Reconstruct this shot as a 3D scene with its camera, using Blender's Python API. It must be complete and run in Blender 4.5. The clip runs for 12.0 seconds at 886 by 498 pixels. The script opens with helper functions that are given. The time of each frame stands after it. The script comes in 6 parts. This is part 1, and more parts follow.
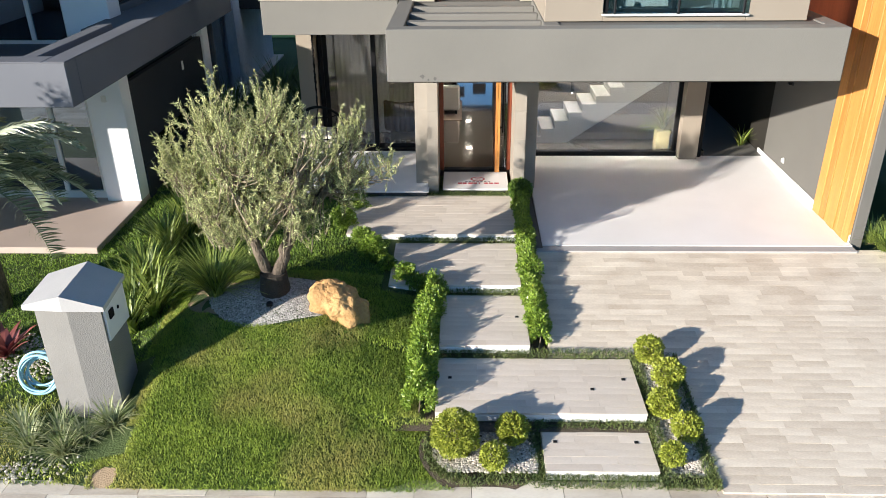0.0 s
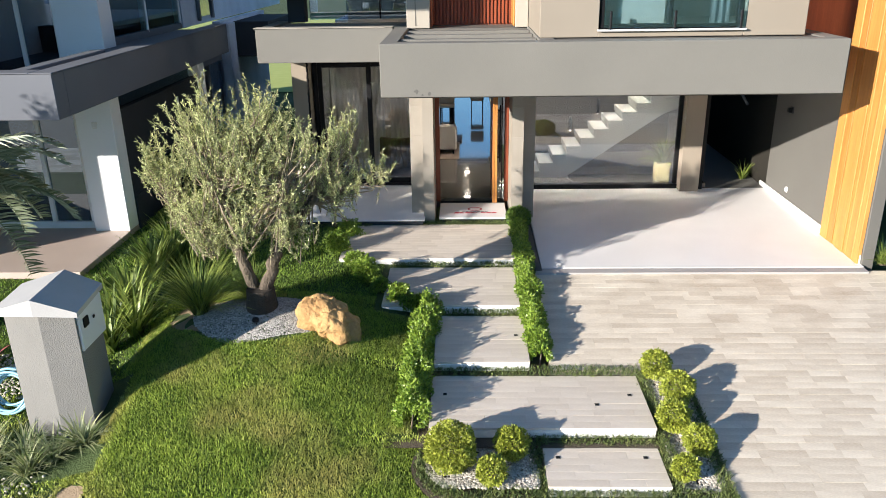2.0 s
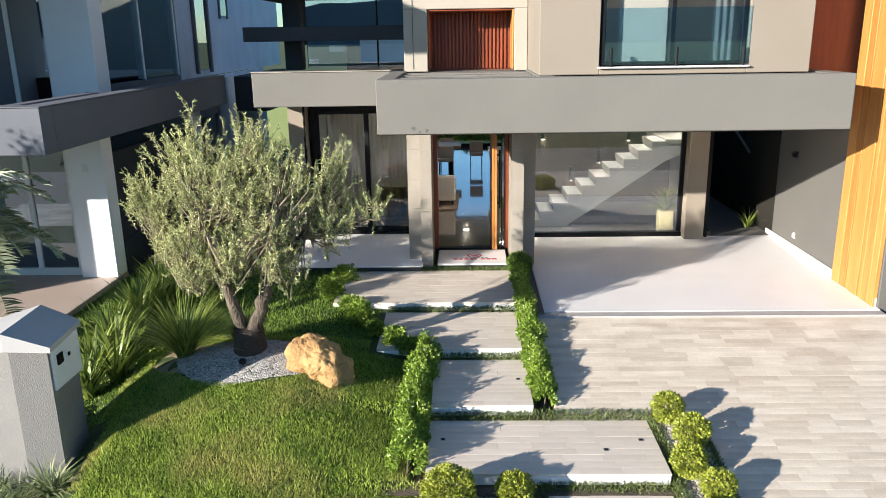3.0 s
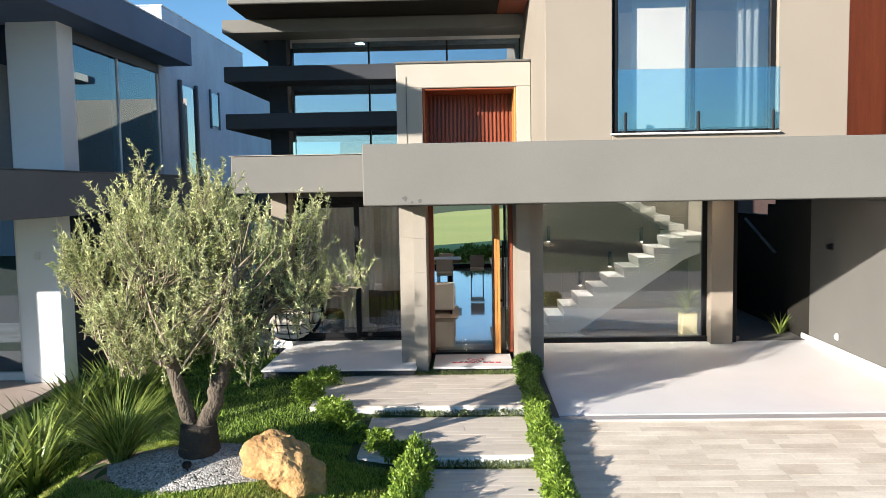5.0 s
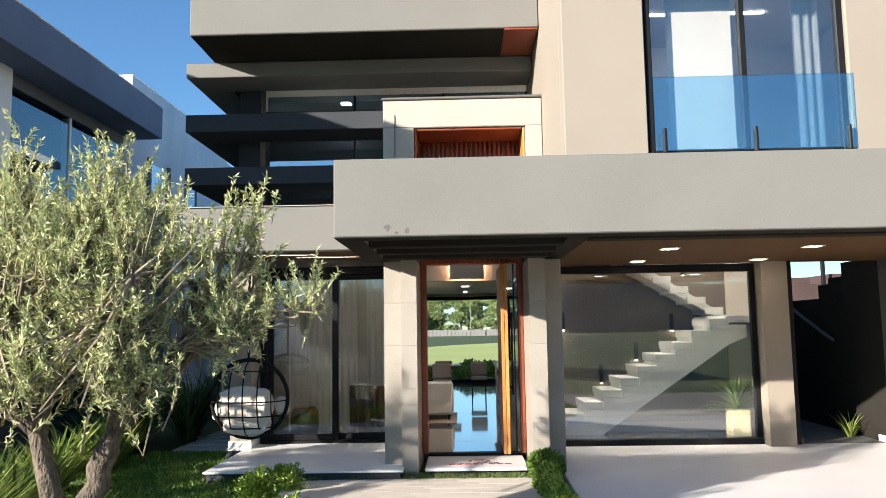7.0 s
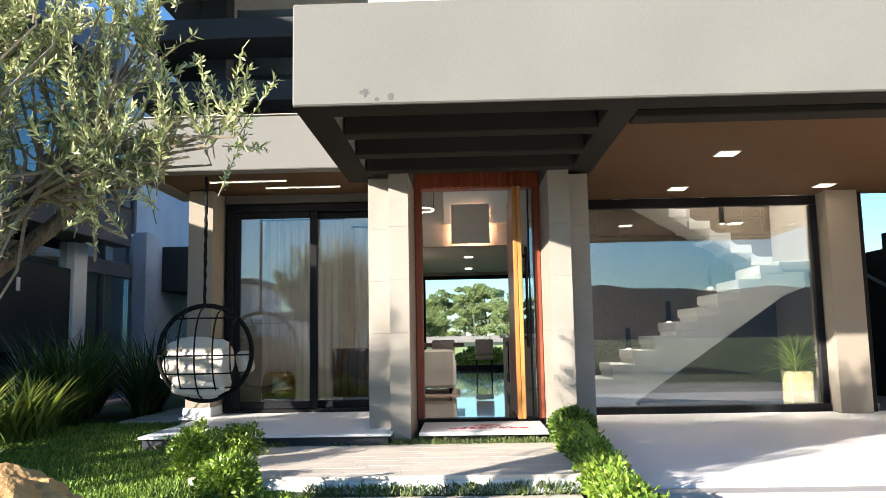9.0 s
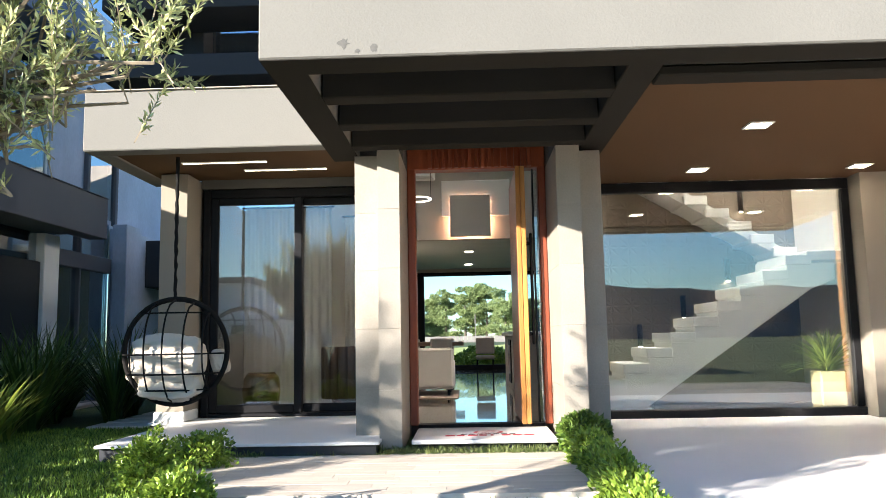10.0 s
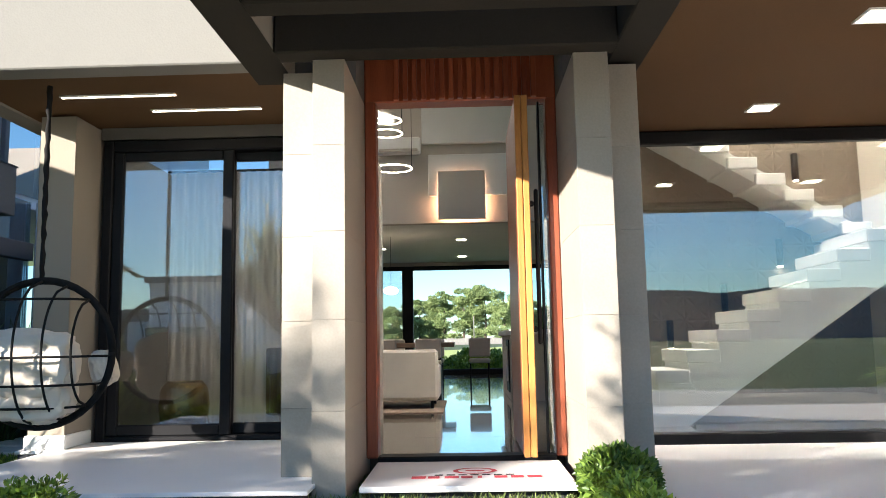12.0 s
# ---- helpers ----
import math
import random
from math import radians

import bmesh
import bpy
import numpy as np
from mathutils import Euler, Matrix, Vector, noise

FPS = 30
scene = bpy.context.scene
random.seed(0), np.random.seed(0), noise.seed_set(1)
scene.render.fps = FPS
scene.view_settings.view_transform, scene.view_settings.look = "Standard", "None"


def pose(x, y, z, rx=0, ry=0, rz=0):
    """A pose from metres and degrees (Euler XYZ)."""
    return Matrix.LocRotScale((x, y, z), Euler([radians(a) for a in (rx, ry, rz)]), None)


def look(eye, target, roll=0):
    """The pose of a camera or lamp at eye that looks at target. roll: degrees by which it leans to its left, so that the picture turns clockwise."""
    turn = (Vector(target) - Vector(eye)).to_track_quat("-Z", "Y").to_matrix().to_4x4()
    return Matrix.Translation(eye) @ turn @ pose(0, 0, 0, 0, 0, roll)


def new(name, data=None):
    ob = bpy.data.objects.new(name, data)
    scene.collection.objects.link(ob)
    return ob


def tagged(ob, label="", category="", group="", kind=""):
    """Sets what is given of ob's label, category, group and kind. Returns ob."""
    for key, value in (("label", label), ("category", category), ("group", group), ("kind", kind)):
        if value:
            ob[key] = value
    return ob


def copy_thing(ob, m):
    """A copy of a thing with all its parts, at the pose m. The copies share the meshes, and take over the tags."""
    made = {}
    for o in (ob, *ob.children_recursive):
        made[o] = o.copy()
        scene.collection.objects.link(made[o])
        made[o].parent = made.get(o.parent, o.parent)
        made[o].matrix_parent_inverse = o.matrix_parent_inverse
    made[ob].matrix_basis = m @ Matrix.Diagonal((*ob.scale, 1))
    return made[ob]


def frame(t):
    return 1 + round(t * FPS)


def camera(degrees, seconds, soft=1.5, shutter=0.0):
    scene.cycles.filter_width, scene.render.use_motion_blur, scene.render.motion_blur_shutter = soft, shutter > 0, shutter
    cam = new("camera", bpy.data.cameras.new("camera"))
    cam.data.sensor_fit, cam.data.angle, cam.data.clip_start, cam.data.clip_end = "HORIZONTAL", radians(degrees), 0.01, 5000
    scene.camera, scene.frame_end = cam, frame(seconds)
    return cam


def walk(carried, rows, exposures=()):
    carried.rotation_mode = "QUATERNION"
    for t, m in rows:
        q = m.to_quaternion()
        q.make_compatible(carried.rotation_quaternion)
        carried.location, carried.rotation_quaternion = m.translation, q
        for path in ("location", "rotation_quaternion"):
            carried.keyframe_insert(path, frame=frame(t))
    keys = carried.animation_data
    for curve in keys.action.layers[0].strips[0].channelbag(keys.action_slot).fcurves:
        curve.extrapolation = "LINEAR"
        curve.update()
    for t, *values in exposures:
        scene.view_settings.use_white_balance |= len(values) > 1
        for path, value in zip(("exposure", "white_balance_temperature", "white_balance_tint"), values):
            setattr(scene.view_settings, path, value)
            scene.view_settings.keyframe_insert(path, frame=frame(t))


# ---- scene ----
cam = camera(59.9, 12.0, soft=0.45)
METRES, EYE, TILT, LEAN, TURN = 11.05, 5.3975, 0.0, 0.0, 1.7
ROWS = [
    (0.0, 0.0, 0.0, 0.0, -0.26, -26.39, 0.52),
    (0.5, 0.0008, -0.0, -0.0154, -0.27, -26.22, 0.53),
    (1.0, 0.0028, 0.0006, -0.0367, -0.27, -24.79, 0.6),
    (1.5, 0.0055, 0.0011, -0.0614, -0.26, -22.97, 0.73),
    (2.0, 0.0074, 0.0052, -0.0852, -0.26, -20.79, 0.81),
    (2.5, 0.0082, 0.0149, -0.1087, -0.28, -18.29, 0.85),
    (3.0, 0.0093, 0.0312, -0.1345, -0.28, -15.58, 0.89),
    (5.0, 0.0154, 0.1536, -0.2379, -0.17, -4.6, 1.0),
    (5.5, 0.017, 0.1988, -0.2632, -0.13, -1.86, 1.02),
    (6.0, 0.0183, 0.2475, -0.2886, -0.12, 0.81, 1.0),
    (6.5, 0.0175, 0.3006, -0.3138, -0.25, 3.51, 0.97),
    (7.0, 0.0197, 0.3573, -0.3393, -0.2, 6.0, 0.9),
    (7.5, 0.0209, 0.4074, -0.364, -0.2, 6.84, 0.94),
    (9.5, 0.0244, 0.5772, -0.4132, 0.12, 6.65, 1.07),
    (10.0, 0.0279, 0.6146, -0.4132, 0.14, 6.7, 1.1),
    (10.5, 0.0325, 0.6558, -0.4135, 0.12, 6.73, 1.08),
    (11.0, 0.0374, 0.7028, -0.4146, 0.1, 6.8, 1.06),
    (11.5, 0.0424, 0.7568, -0.4157, 0.09, 6.87, 1.07),
    (12.0, 0.0458, 0.8119, -0.4165, 0.07, 6.87, 1.03),
]
walk(cam, [(t, pose(0, 0, EYE, TILT, LEAN, TURN) @ pose(METRES * x, METRES * y, METRES * z, 90 + pitch, roll, yaw)) for t, x, y, z, yaw, pitch, roll in ROWS],
     exposures=[(0.0, 1.14), (3.0, 1.15), (5.5, 1.27), (7.5, 1.46), (9.5, 1.78), (11.0, 2.04), (12.0, 1.98)])

# ---- world, sun, exposure ----
U = 0.85  # metres in one unit of the plan
SUN = Vector((1.2, 1.0, -0.43)).normalized()
world = bpy.data.worlds.new("world")
scene.world = world
world.use_nodes = True
wn = world.node_tree.nodes
sky = wn.new("ShaderNodeTexSky")
sky.sky_type = "NISHITA"
sky.sun_disc = False
sky.sun_elevation = math.asin(-SUN.z)
sky.sun_rotation = math.atan2(-SUN.x, -SUN.y)
sky.air_density, sky.dust_density, sky.ozone_density = 1.0, 0.15, 1.8
clear = wn.new("ShaderNodeMix")
clear.data_type, clear.blend_type = "RGBA", "MULTIPLY"
clear.inputs["Factor"].default_value = 1.0
clear.inputs["B"].default_value = (0.68, 1.0, 1.28, 1)
world.node_tree.links.new(sky.outputs[0], clear.inputs["A"])
world.node_tree.links.new(clear.outputs["Result"], wn["Background"].inputs[0])
wn["Background"].inputs[1].default_value = 0.068
sun = new("sun", bpy.data.lights.new("sun", "SUN"))
sun.data.energy, sun.data.angle, sun.data.color = 5.0, radians(0.55), (1.0, 0.93, 0.85)
sun.matrix_world = look((0, 0, 40), tuple(Vector((0, 0, 40)) + SUN))

# ---- helpers of the build ----
ORG = {}


def finish(me, mat, smooth=False):
    if mat is not None:
        me.materials.append(mat)
    if smooth:
        me.polygons.foreach_set("use_smooth", [True] * len(me.polygons))
    return me


def thing(name, at=(0, 0, 0), label="", category="", group="", kind=""):
    """An Empty at a plan place that carries the parts of one thing."""
    ob = new(name)
    ob.empty_display_size = 0.1
    ob.location = Vector(at) * U
    ORG[ob] = Vector(at) * U
    return tagged(ob, label, category, group, kind)


def part(name, bm, mat, parent=None, label="", smooth=False, kind="", category="", group=""):
    """Links a bmesh, drawn in plan units, as one mesh under its parent (or at top level)."""
    me = bpy.data.meshes.new(name)
    bm.transform(Matrix.Scale(U, 4))
    org = ORG.get(parent, Vector((0, 0, 0)))
    if parent is not None:
        bm.transform(Matrix.Translation(-org))
    bm.to_mesh(me)
    bm.free()
    ob = new(name, finish(me, mat, smooth))
    if parent is not None:
        ob.parent = parent
    ORG[ob] = org
    return tagged(ob, label, category, group, kind)


def put_box(bm, x0, x1, y0, y1, z0, z1, bev=0.0, rot=None, segs=1):
    g = bmesh.ops.create_cube(bm, size=1.0)
    m = Matrix.Translation(((x0 + x1) / 2, (y0 + y1) / 2, (z0 + z1) / 2))
    if rot is not None:
        m = m @ rot
    m = m @ Matrix.Diagonal((x1 - x0, y1 - y0, z1 - z0, 1))
    bmesh.ops.transform(bm, matrix=m, verts=g["verts"])
    if bev > 0:
        edges = list({e for v in g["verts"] for e in v.link_edges})
        bmesh.ops.bevel(bm, geom=edges, offset=bev, segments=segs, affect="EDGES", profile=0.7)
    return bm


def boxes(*rows, bev=0.012):
    bm = bmesh.new()
    for r in rows:
        one = bmesh.new()
        put_box(one, *r, bev=bev)
        me = bpy.data.meshes.new("tmp")
        one.to_mesh(me)
        one.free()
        bm.from_mesh(me)
        bpy.data.meshes.remove(me)
    return bm


def tube(bm, pts, radii, sides=8, cap=True):
    """A tapered tube along plan points."""
    rings = []
    n = len(pts)
    pts = [Vector(p) for p in pts]
    for i, p in enumerate(pts):
        d = (pts[min(i + 1, n - 1)] - pts[max(i - 1, 0)]).normalized()
        if i == 0:
            a = d.cross(Vector((0, 0, 1)) if abs(d.z) < 0.9 else Vector((1, 0, 0))).normalized()
        else:
            a = (a - d * a.dot(d)).normalized()
        c = d.cross(a)
        r = radii[i] if hasattr(radii, "__len__") else radii
        rings.append([bm.verts.new(p + r * (math.cos(2 * math.pi * k / sides) * a + math.sin(2 * math.pi * k / sides) * c)) for k in range(sides)])
    for i in range(n - 1):
        for k in range(sides):
            bm.faces.new((rings[i][k], rings[i][(k + 1) % sides], rings[i + 1][(k + 1) % sides], rings[i + 1][k]))
    if cap:
        bm.faces.new(rings[0][::-1])
        bm.faces.new(rings[-1])
    return bm


def raw_mesh(name, verts, faces, mat, parent=None, label="", smooth=False, kind="", category="", group=""):
    org = ORG.get(parent, Vector((0, 0, 0)))
    me = bpy.data.meshes.new(name)
    v = np.asarray(verts, dtype=float) * U - np.array(org)
    me.from_pydata(v.tolist(), [], faces if isinstance(faces, list) else faces.tolist())
    me.update()
    ob = new(name, finish(me, mat, smooth))
    if parent is not None:
        ob.parent = parent
    ORG[ob] = org
    return tagged(ob, label, category, group, kind)


def leaf_quads(centres, ups, length, width, rng, fold=0.0, jitter=0.25):
    """Arrays of leaf blades (diamonds of two triangles' worth) at centres, pointing along ups."""
    n = len(centres)
    ups = ups / np.linalg.norm(ups, axis=1, keepdims=True)
    side = np.cross(ups, rng.normal(size=(n, 3)))
    side /= np.linalg.norm(side, axis=1, keepdims=True) + 1e-9
    ln = length * (1 + jitter * rng.uniform(-1, 1, (n, 1)))
    wd = width * (1 + jitter * rng.uniform(-1, 1, (n, 1)))
    nrm = np.cross(ups, side)
    a = centres
    b = centres + ups * ln * 0.5 + side * wd * 0.5 + nrm * fold * wd
    c = centres + ups * ln
    d = centres + ups * ln * 0.5 - side * wd * 0.5 + nrm * fold * wd
    verts = np.stack([a, b, c, d], axis=1).reshape(-1, 3)
    faces = np.arange(4 * n).reshape(n, 4)
    return verts, faces


# ---- materials ----
def nodes_of(name):
    m = bpy.data.materials.new(name)
    m.use_nodes = True
    nt = m.node_tree
    return m, nt, nt.nodes["Principled BSDF"]


def surface(name, dark, light, scale=3.0, fine=60.0, rough=0.7, bump=0.15, metal=0.0, spread=0.5, per_object=0.0, per_island=0.0, stretch=(1, 1, 1), bump_dist=0.004, spec=0.5):
    """Colour between two values by broad and fine noise, with fine relief."""
    m, nt, bs = nodes_of(name)
    N, L = nt.nodes, nt.links
    tc = N.new("ShaderNodeTexCoord")
    mp = N.new("ShaderNodeMapping")
    mp.inputs["Scale"].default_value = stretch
    L.new(tc.outputs["Object"], mp.inputs[0])
    n1, n2 = N.new("ShaderNodeTexNoise"), N.new("ShaderNodeTexNoise")
    for n, sc, det in ((n1, scale, 5), (n2, fine, 3)):
        n.inputs["Scale"].default_value = sc
        n.inputs["Detail"].default_value = det
        L.new(mp.outputs[0], n.inputs[0])
    mx = N.new("ShaderNodeMath")
    mx.operation = "MULTIPLY_ADD"
    L.new(n1.outputs[0], mx.inputs[0])
    mx.inputs[1].default_value = 0.65
    m2 = N.new("ShaderNodeMath")
    m2.operation = "MULTIPLY"
    m2.inputs[1].default_value = 0.35
    L.new(n2.outputs[0], m2.inputs[0])
    L.new(m2.outputs[0], mx.inputs[2])
    fac = mx.outputs[0]
    for amount, kind, sock in ((per_object, "ShaderNodeObjectInfo", "Random"), (per_island, "ShaderNodeNewGeometry", "Random Per Island")):
        if amount > 0:
            oi = N.new(kind)
            ad = N.new("ShaderNodeMath")
            ad.operation = "MULTIPLY_ADD"
            L.new(oi.outputs[sock], ad.inputs[0])
            ad.inputs[1].default_value = amount
            sb = N.new("ShaderNodeMath")
            sb.operation = "ADD"
            L.new(fac, sb.inputs[0])
            sb.inputs[1].default_value = -amount / 2
            L.new(sb.outputs[0], ad.inputs[2])
            fac = ad.outputs[0]
    ramp = N.new("ShaderNodeMapRange")
    ramp.inputs[1].default_value = 0.5 - spread / 2
    ramp.inputs[2].default_value = 0.5 + spread / 2
    L.new(fac, ramp.inputs[0])
    mix = N.new("ShaderNodeMix")
    mix.data_type = "RGBA"
    mix.inputs["A"].default_value = (*dark, 1)
    mix.inputs["B"].default_value = (*light, 1)
    L.new(ramp.outputs[0], mix.inputs["Factor"])
    L.new(mix.outputs["Result"], bs.inputs["Base Color"])
    rr = N.new("ShaderNodeMapRange")
    rr.inputs[3].default_value, rr.inputs[4].default_value = max(rough - 0.08, 0.02), min(rough + 0.08, 1)
    L.new(n1.outputs[0], rr.inputs[0])
    L.new(rr.outputs[0], bs.inputs["Roughness"])
    bs.inputs["Metallic"].default_value = metal
    bs.inputs["Specular IOR Level"].default_value = spec
    if bump > 0:
        bp = N.new("ShaderNodeBump")
        bp.inputs["Strength"].default_value = bump
        bp.inputs["Distance"].default_value = bump_dist
        L.new(n2.outputs[0], bp.inputs["Height"])
        L.new(bp.outputs[0], bs.inputs["Normal"])
    return m


def leaf_mat(name, dark, light, rough=0.5, trans=0.25, patch=None):
    m, nt, bs = nodes_of(name)
    N, L = nt.nodes, nt.links
    geo = N.new("ShaderNodeNewGeometry")
    tc = N.new("ShaderNodeTexCoord")
    no = N.new("ShaderNodeTexNoise")
    no.inputs["Scale"].default_value = 2.2
    L.new(tc.outputs["Object"], no.inputs[0])
    ad = N.new("ShaderNodeMath")
    ad.operation = "MULTIPLY_ADD"
    ad.inputs[1].default_value = 1.0
    L.new(geo.outputs["Random Per Island"], ad.inputs[0])
    s2 = N.new("ShaderNodeMath")
    s2.operation = "MULTIPLY_ADD"
    s2.inputs[1].default_value = 0.8
    s2.inputs[2].default_value = -0.4
    L.new(no.outputs[0], s2.inputs[0])
    L.new(s2.outputs[0], ad.inputs[2])
    mix = N.new("ShaderNodeMix")
    mix.data_type = "RGBA"
    mix.inputs["A"].default_value = (*dark, 1)
    mix.inputs["B"].default_value = (*light, 1)
    L.new(ad.outputs[0], mix.inputs["Factor"])
    if patch is not None:
        n3 = N.new("ShaderNodeTexNoise")
        n3.inputs["Scale"].default_value = 0.9
        n3.inputs["Detail"].default_value = 4
        L.new(tc.outputs["Object"], n3.inputs[0])
        r3 = N.new("ShaderNodeMapRange")
        r3.inputs[1].default_value, r3.inputs[2].default_value = 0.47, 0.68
        L.new(n3.outputs[0], r3.inputs[0])
        m3 = N.new("ShaderNodeMix")
        m3.data_type = "RGBA"
        L.new(r3.outputs[0], m3.inputs["Factor"])
        L.new(mix.outputs["Result"], m3.inputs["A"])
        m3.inputs["B"].default_value = (*patch, 1)
        mix = m3
    L.new(mix.outputs["Result"], bs.inputs["Base Color"])
    bs.inputs["Roughness"].default_value = rough
    tr = N.new("ShaderNodeBsdfTranslucent")
    L.new(mix.outputs["Result"], tr.inputs[0])
    ms = N.new("ShaderNodeMixShader")
    ms.inputs[0].default_value = trans
    L.new(bs.outputs[0], ms.inputs[1])
    L.new(tr.outputs[0], ms.inputs[2])
    L.new(ms.outputs[0], N["Material Output"].inputs[0])
    return m


def glass_mat(name, tint=(0.9, 0.95, 0.97), rough=0.0, mirror=0.12, mirror_tint=(1, 1, 1)):
    """A window pane: clear with a share of mirror that grows at grazing angles."""
    m, nt, bs = nodes_of(name)
    N, L = nt.nodes, nt.links
    N.remove(bs)
    tr, gl = N.new("ShaderNodeBsdfTransparent"), N.new("ShaderNodeBsdfGlossy")
    tr.inputs[0].default_value = (*tint, 1)
    gl.inputs[0].default_value = (*mirror_tint, 1)
    gl.inputs["Roughness"].default_value = rough
    fr = N.new("ShaderNodeFresnel")
    fr.inputs[0].default_value = 1.5
    ad = N.new("ShaderNodeMath")
    ad.inputs[1].default_value = mirror
    L.new(fr.outputs[0], ad.inputs[0])
    ms = N.new("ShaderNodeMixShader")
    L.new(ad.outputs[0], ms.inputs[0])
    L.new(tr.outputs[0], ms.inputs[1])
    L.new(gl.outputs[0], ms.inputs[2])
    L.new(ms.outputs[0], N["Material Output"].inputs[0])
    return m


def glow(name, colour, power):
    m, nt, bs = nodes_of(name)
    bs.inputs["Base Color"].default_value = (*colour, 1)
    bs.inputs["Emission Color"].default_value = (*colour, 1)
    bs.inputs["Emission Strength"].default_value = power
    return m


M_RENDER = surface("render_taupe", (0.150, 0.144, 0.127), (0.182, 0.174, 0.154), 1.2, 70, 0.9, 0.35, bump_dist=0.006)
M_WARM = surface("render_sand", (0.245, 0.208, 0.163), (0.28, 0.24, 0.19), 1.0, 160, 0.9, 0.4, bump_dist=0.003)
M_CREAM = surface("render_cream", (0.35, 0.315, 0.26), (0.41, 0.37, 0.31), 1.4, 120, 0.85, 0.3)
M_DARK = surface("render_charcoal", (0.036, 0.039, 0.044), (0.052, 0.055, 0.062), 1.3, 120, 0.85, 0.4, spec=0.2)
# Dark umber that puts the shade on these parts into their colour.
M_BEAM = surface("shade_umber", (0.025, 0.023, 0.019), (0.037, 0.034, 0.029), 1.2, 120, 0.9, 0.3, spec=0.05)
M_GREY = surface("render_grey", (0.105, 0.10, 0.09), (0.13, 0.125, 0.112), 1.1, 150, 0.9, 0.4)
M_CONC = surface("column_tile", (0.25, 0.22, 0.18), (0.345, 0.31, 0.26), 2.2, 70, 0.6, 0.25, per_object=0.1)
M_SOFFIT = surface("soffit_brown", (0.088, 0.048, 0.022), (0.11, 0.062, 0.029), 1.0, 90, 0.8, 0.1, spec=0.15)
M_PORCH = surface("porch_tile", (0.76, 0.735, 0.715), (0.84, 0.815, 0.795), 1.6, 90, 0.4, 0.1)
M_STONE = surface("paving_stone", (0.40, 0.325, 0.245), (0.76, 0.685, 0.565), 3.0, 45, 0.75, 0.4, per_object=0.26, spread=0.66, stretch=(0.6, 1.6, 1))
M_STONE_FAR = surface("paving_stone_upper", (0.40, 0.325, 0.245), (0.76, 0.685, 0.565), 3.0, 45, 0.75, 0.4, per_island=0.26, spread=0.66, stretch=(0.6, 1.6, 1))
M_PAD = surface("pad_stone", (0.50, 0.425, 0.345), (0.78, 0.70, 0.60), 3.0, 45, 0.75, 0.35, per_object=0.22, spread=0.8, stretch=(0.6, 1.6, 1))
M_DRAIN = surface("drain_stone", (0.34, 0.315, 0.30), (0.42, 0.395, 0.38), 2.0, 70, 0.8, 0.3)
M_STONES = surface("paving_stone_joined", (0.43, 0.36, 0.285), (0.80, 0.73, 0.62), 3.0, 45, 0.75, 0.4, per_island=0.5, spread=0.7, stretch=(0.6, 1.6, 1))
M_JOINT = surface("joint_mortar", (0.22, 0.20, 0.17), (0.30, 0.27, 0.23), 6, 90, 0.95, 0.4)
M_GRASS = surface("turf_soil", (0.025, 0.05, 0.012), (0.075, 0.105, 0.025), 1.6, 40, 0.95, 0.8, bump_dist=0.03)
M_FIELD = surface("mown_field", (0.30, 0.36, 0.085), (0.43, 0.47, 0.14), 0.08, 3, 0.95, 0.3)
M_SOIL = surface("garden_soil", (0.05, 0.038, 0.026), (0.13, 0.10, 0.07), 5, 60, 0.95, 0.8, bump_dist=0.02)
M_WOOD = surface("timber_golden", (0.36, 0.145, 0.032), (0.58, 0.275, 0.075), 3.0, 40, 0.45, 0.15, stretch=(6, 6, 0.5), per_object=0.3)
M_REDWOOD = surface("timber_red", (0.19, 0.042, 0.018), (0.34, 0.085, 0.034), 3.0, 40, 0.4, 0.15, stretch=(6, 6, 0.5), per_object=0.3)
M_FRAME = surface("frame_black", (0.008, 0.008, 0.009), (0.014, 0.014, 0.015), 3, 60, 0.45, 0.03, spec=0.12)
M_WHITE = surface("paint_white", (0.74, 0.73, 0.70), (0.81, 0.80, 0.77), 1.5, 80, 0.6, 0.06)
M_WALLIN = surface("interior_paint", (0.50, 0.45, 0.39), (0.56, 0.51, 0.45), 0.8, 60, 0.8, 0.05)
M_GLASS = glass_mat("pane_glass", (0.88, 0.90, 0.90), 0.0, 0.115)
M_SLIDE = glass_mat("sliding_glass", (0.90, 0.91, 0.91), 0.0, 0.05)
M_BLUEGLASS = glass_mat("pane_blue", (0.55, 0.72, 0.85), 0.0, 0.30)
M_BEDGLASS = glass_mat("bedroom_glass", (0.90, 0.96, 1.0), 0.0, 0.09, (0.8, 0.93, 1.0))
M_RAIL = glass_mat("rail_glass", (0.72, 0.9, 0.98), 0.0, 0.14, (0.75, 0.92, 1.0))
M_NGLASS = glass_mat("neighbour_glass", (0.18, 0.25, 0.30), 0.0, 0.17, (0.78, 0.9, 1.0))
M_NSIDE = glass_mat("neighbour_side_glass", (0.40, 0.52, 0.58), 0.0, 0.08, (0.8, 0.95, 1.0))
M_NFLOOR = surface("neighbour_terrace", (0.42, 0.335, 0.285), (0.50, 0.405, 0.345), 1.4, 60, 0.6, 0.1)
# Textured render in shade; the blue skylight on it is in the colour.
M_NBLUE = surface("neighbour_skylit_shade", (0.40, 0.46, 0.56), (0.56, 0.63, 0.74), 1.6, 26, 0.85, 0.5, stretch=(1, 1, 0.5), spread=0.4)
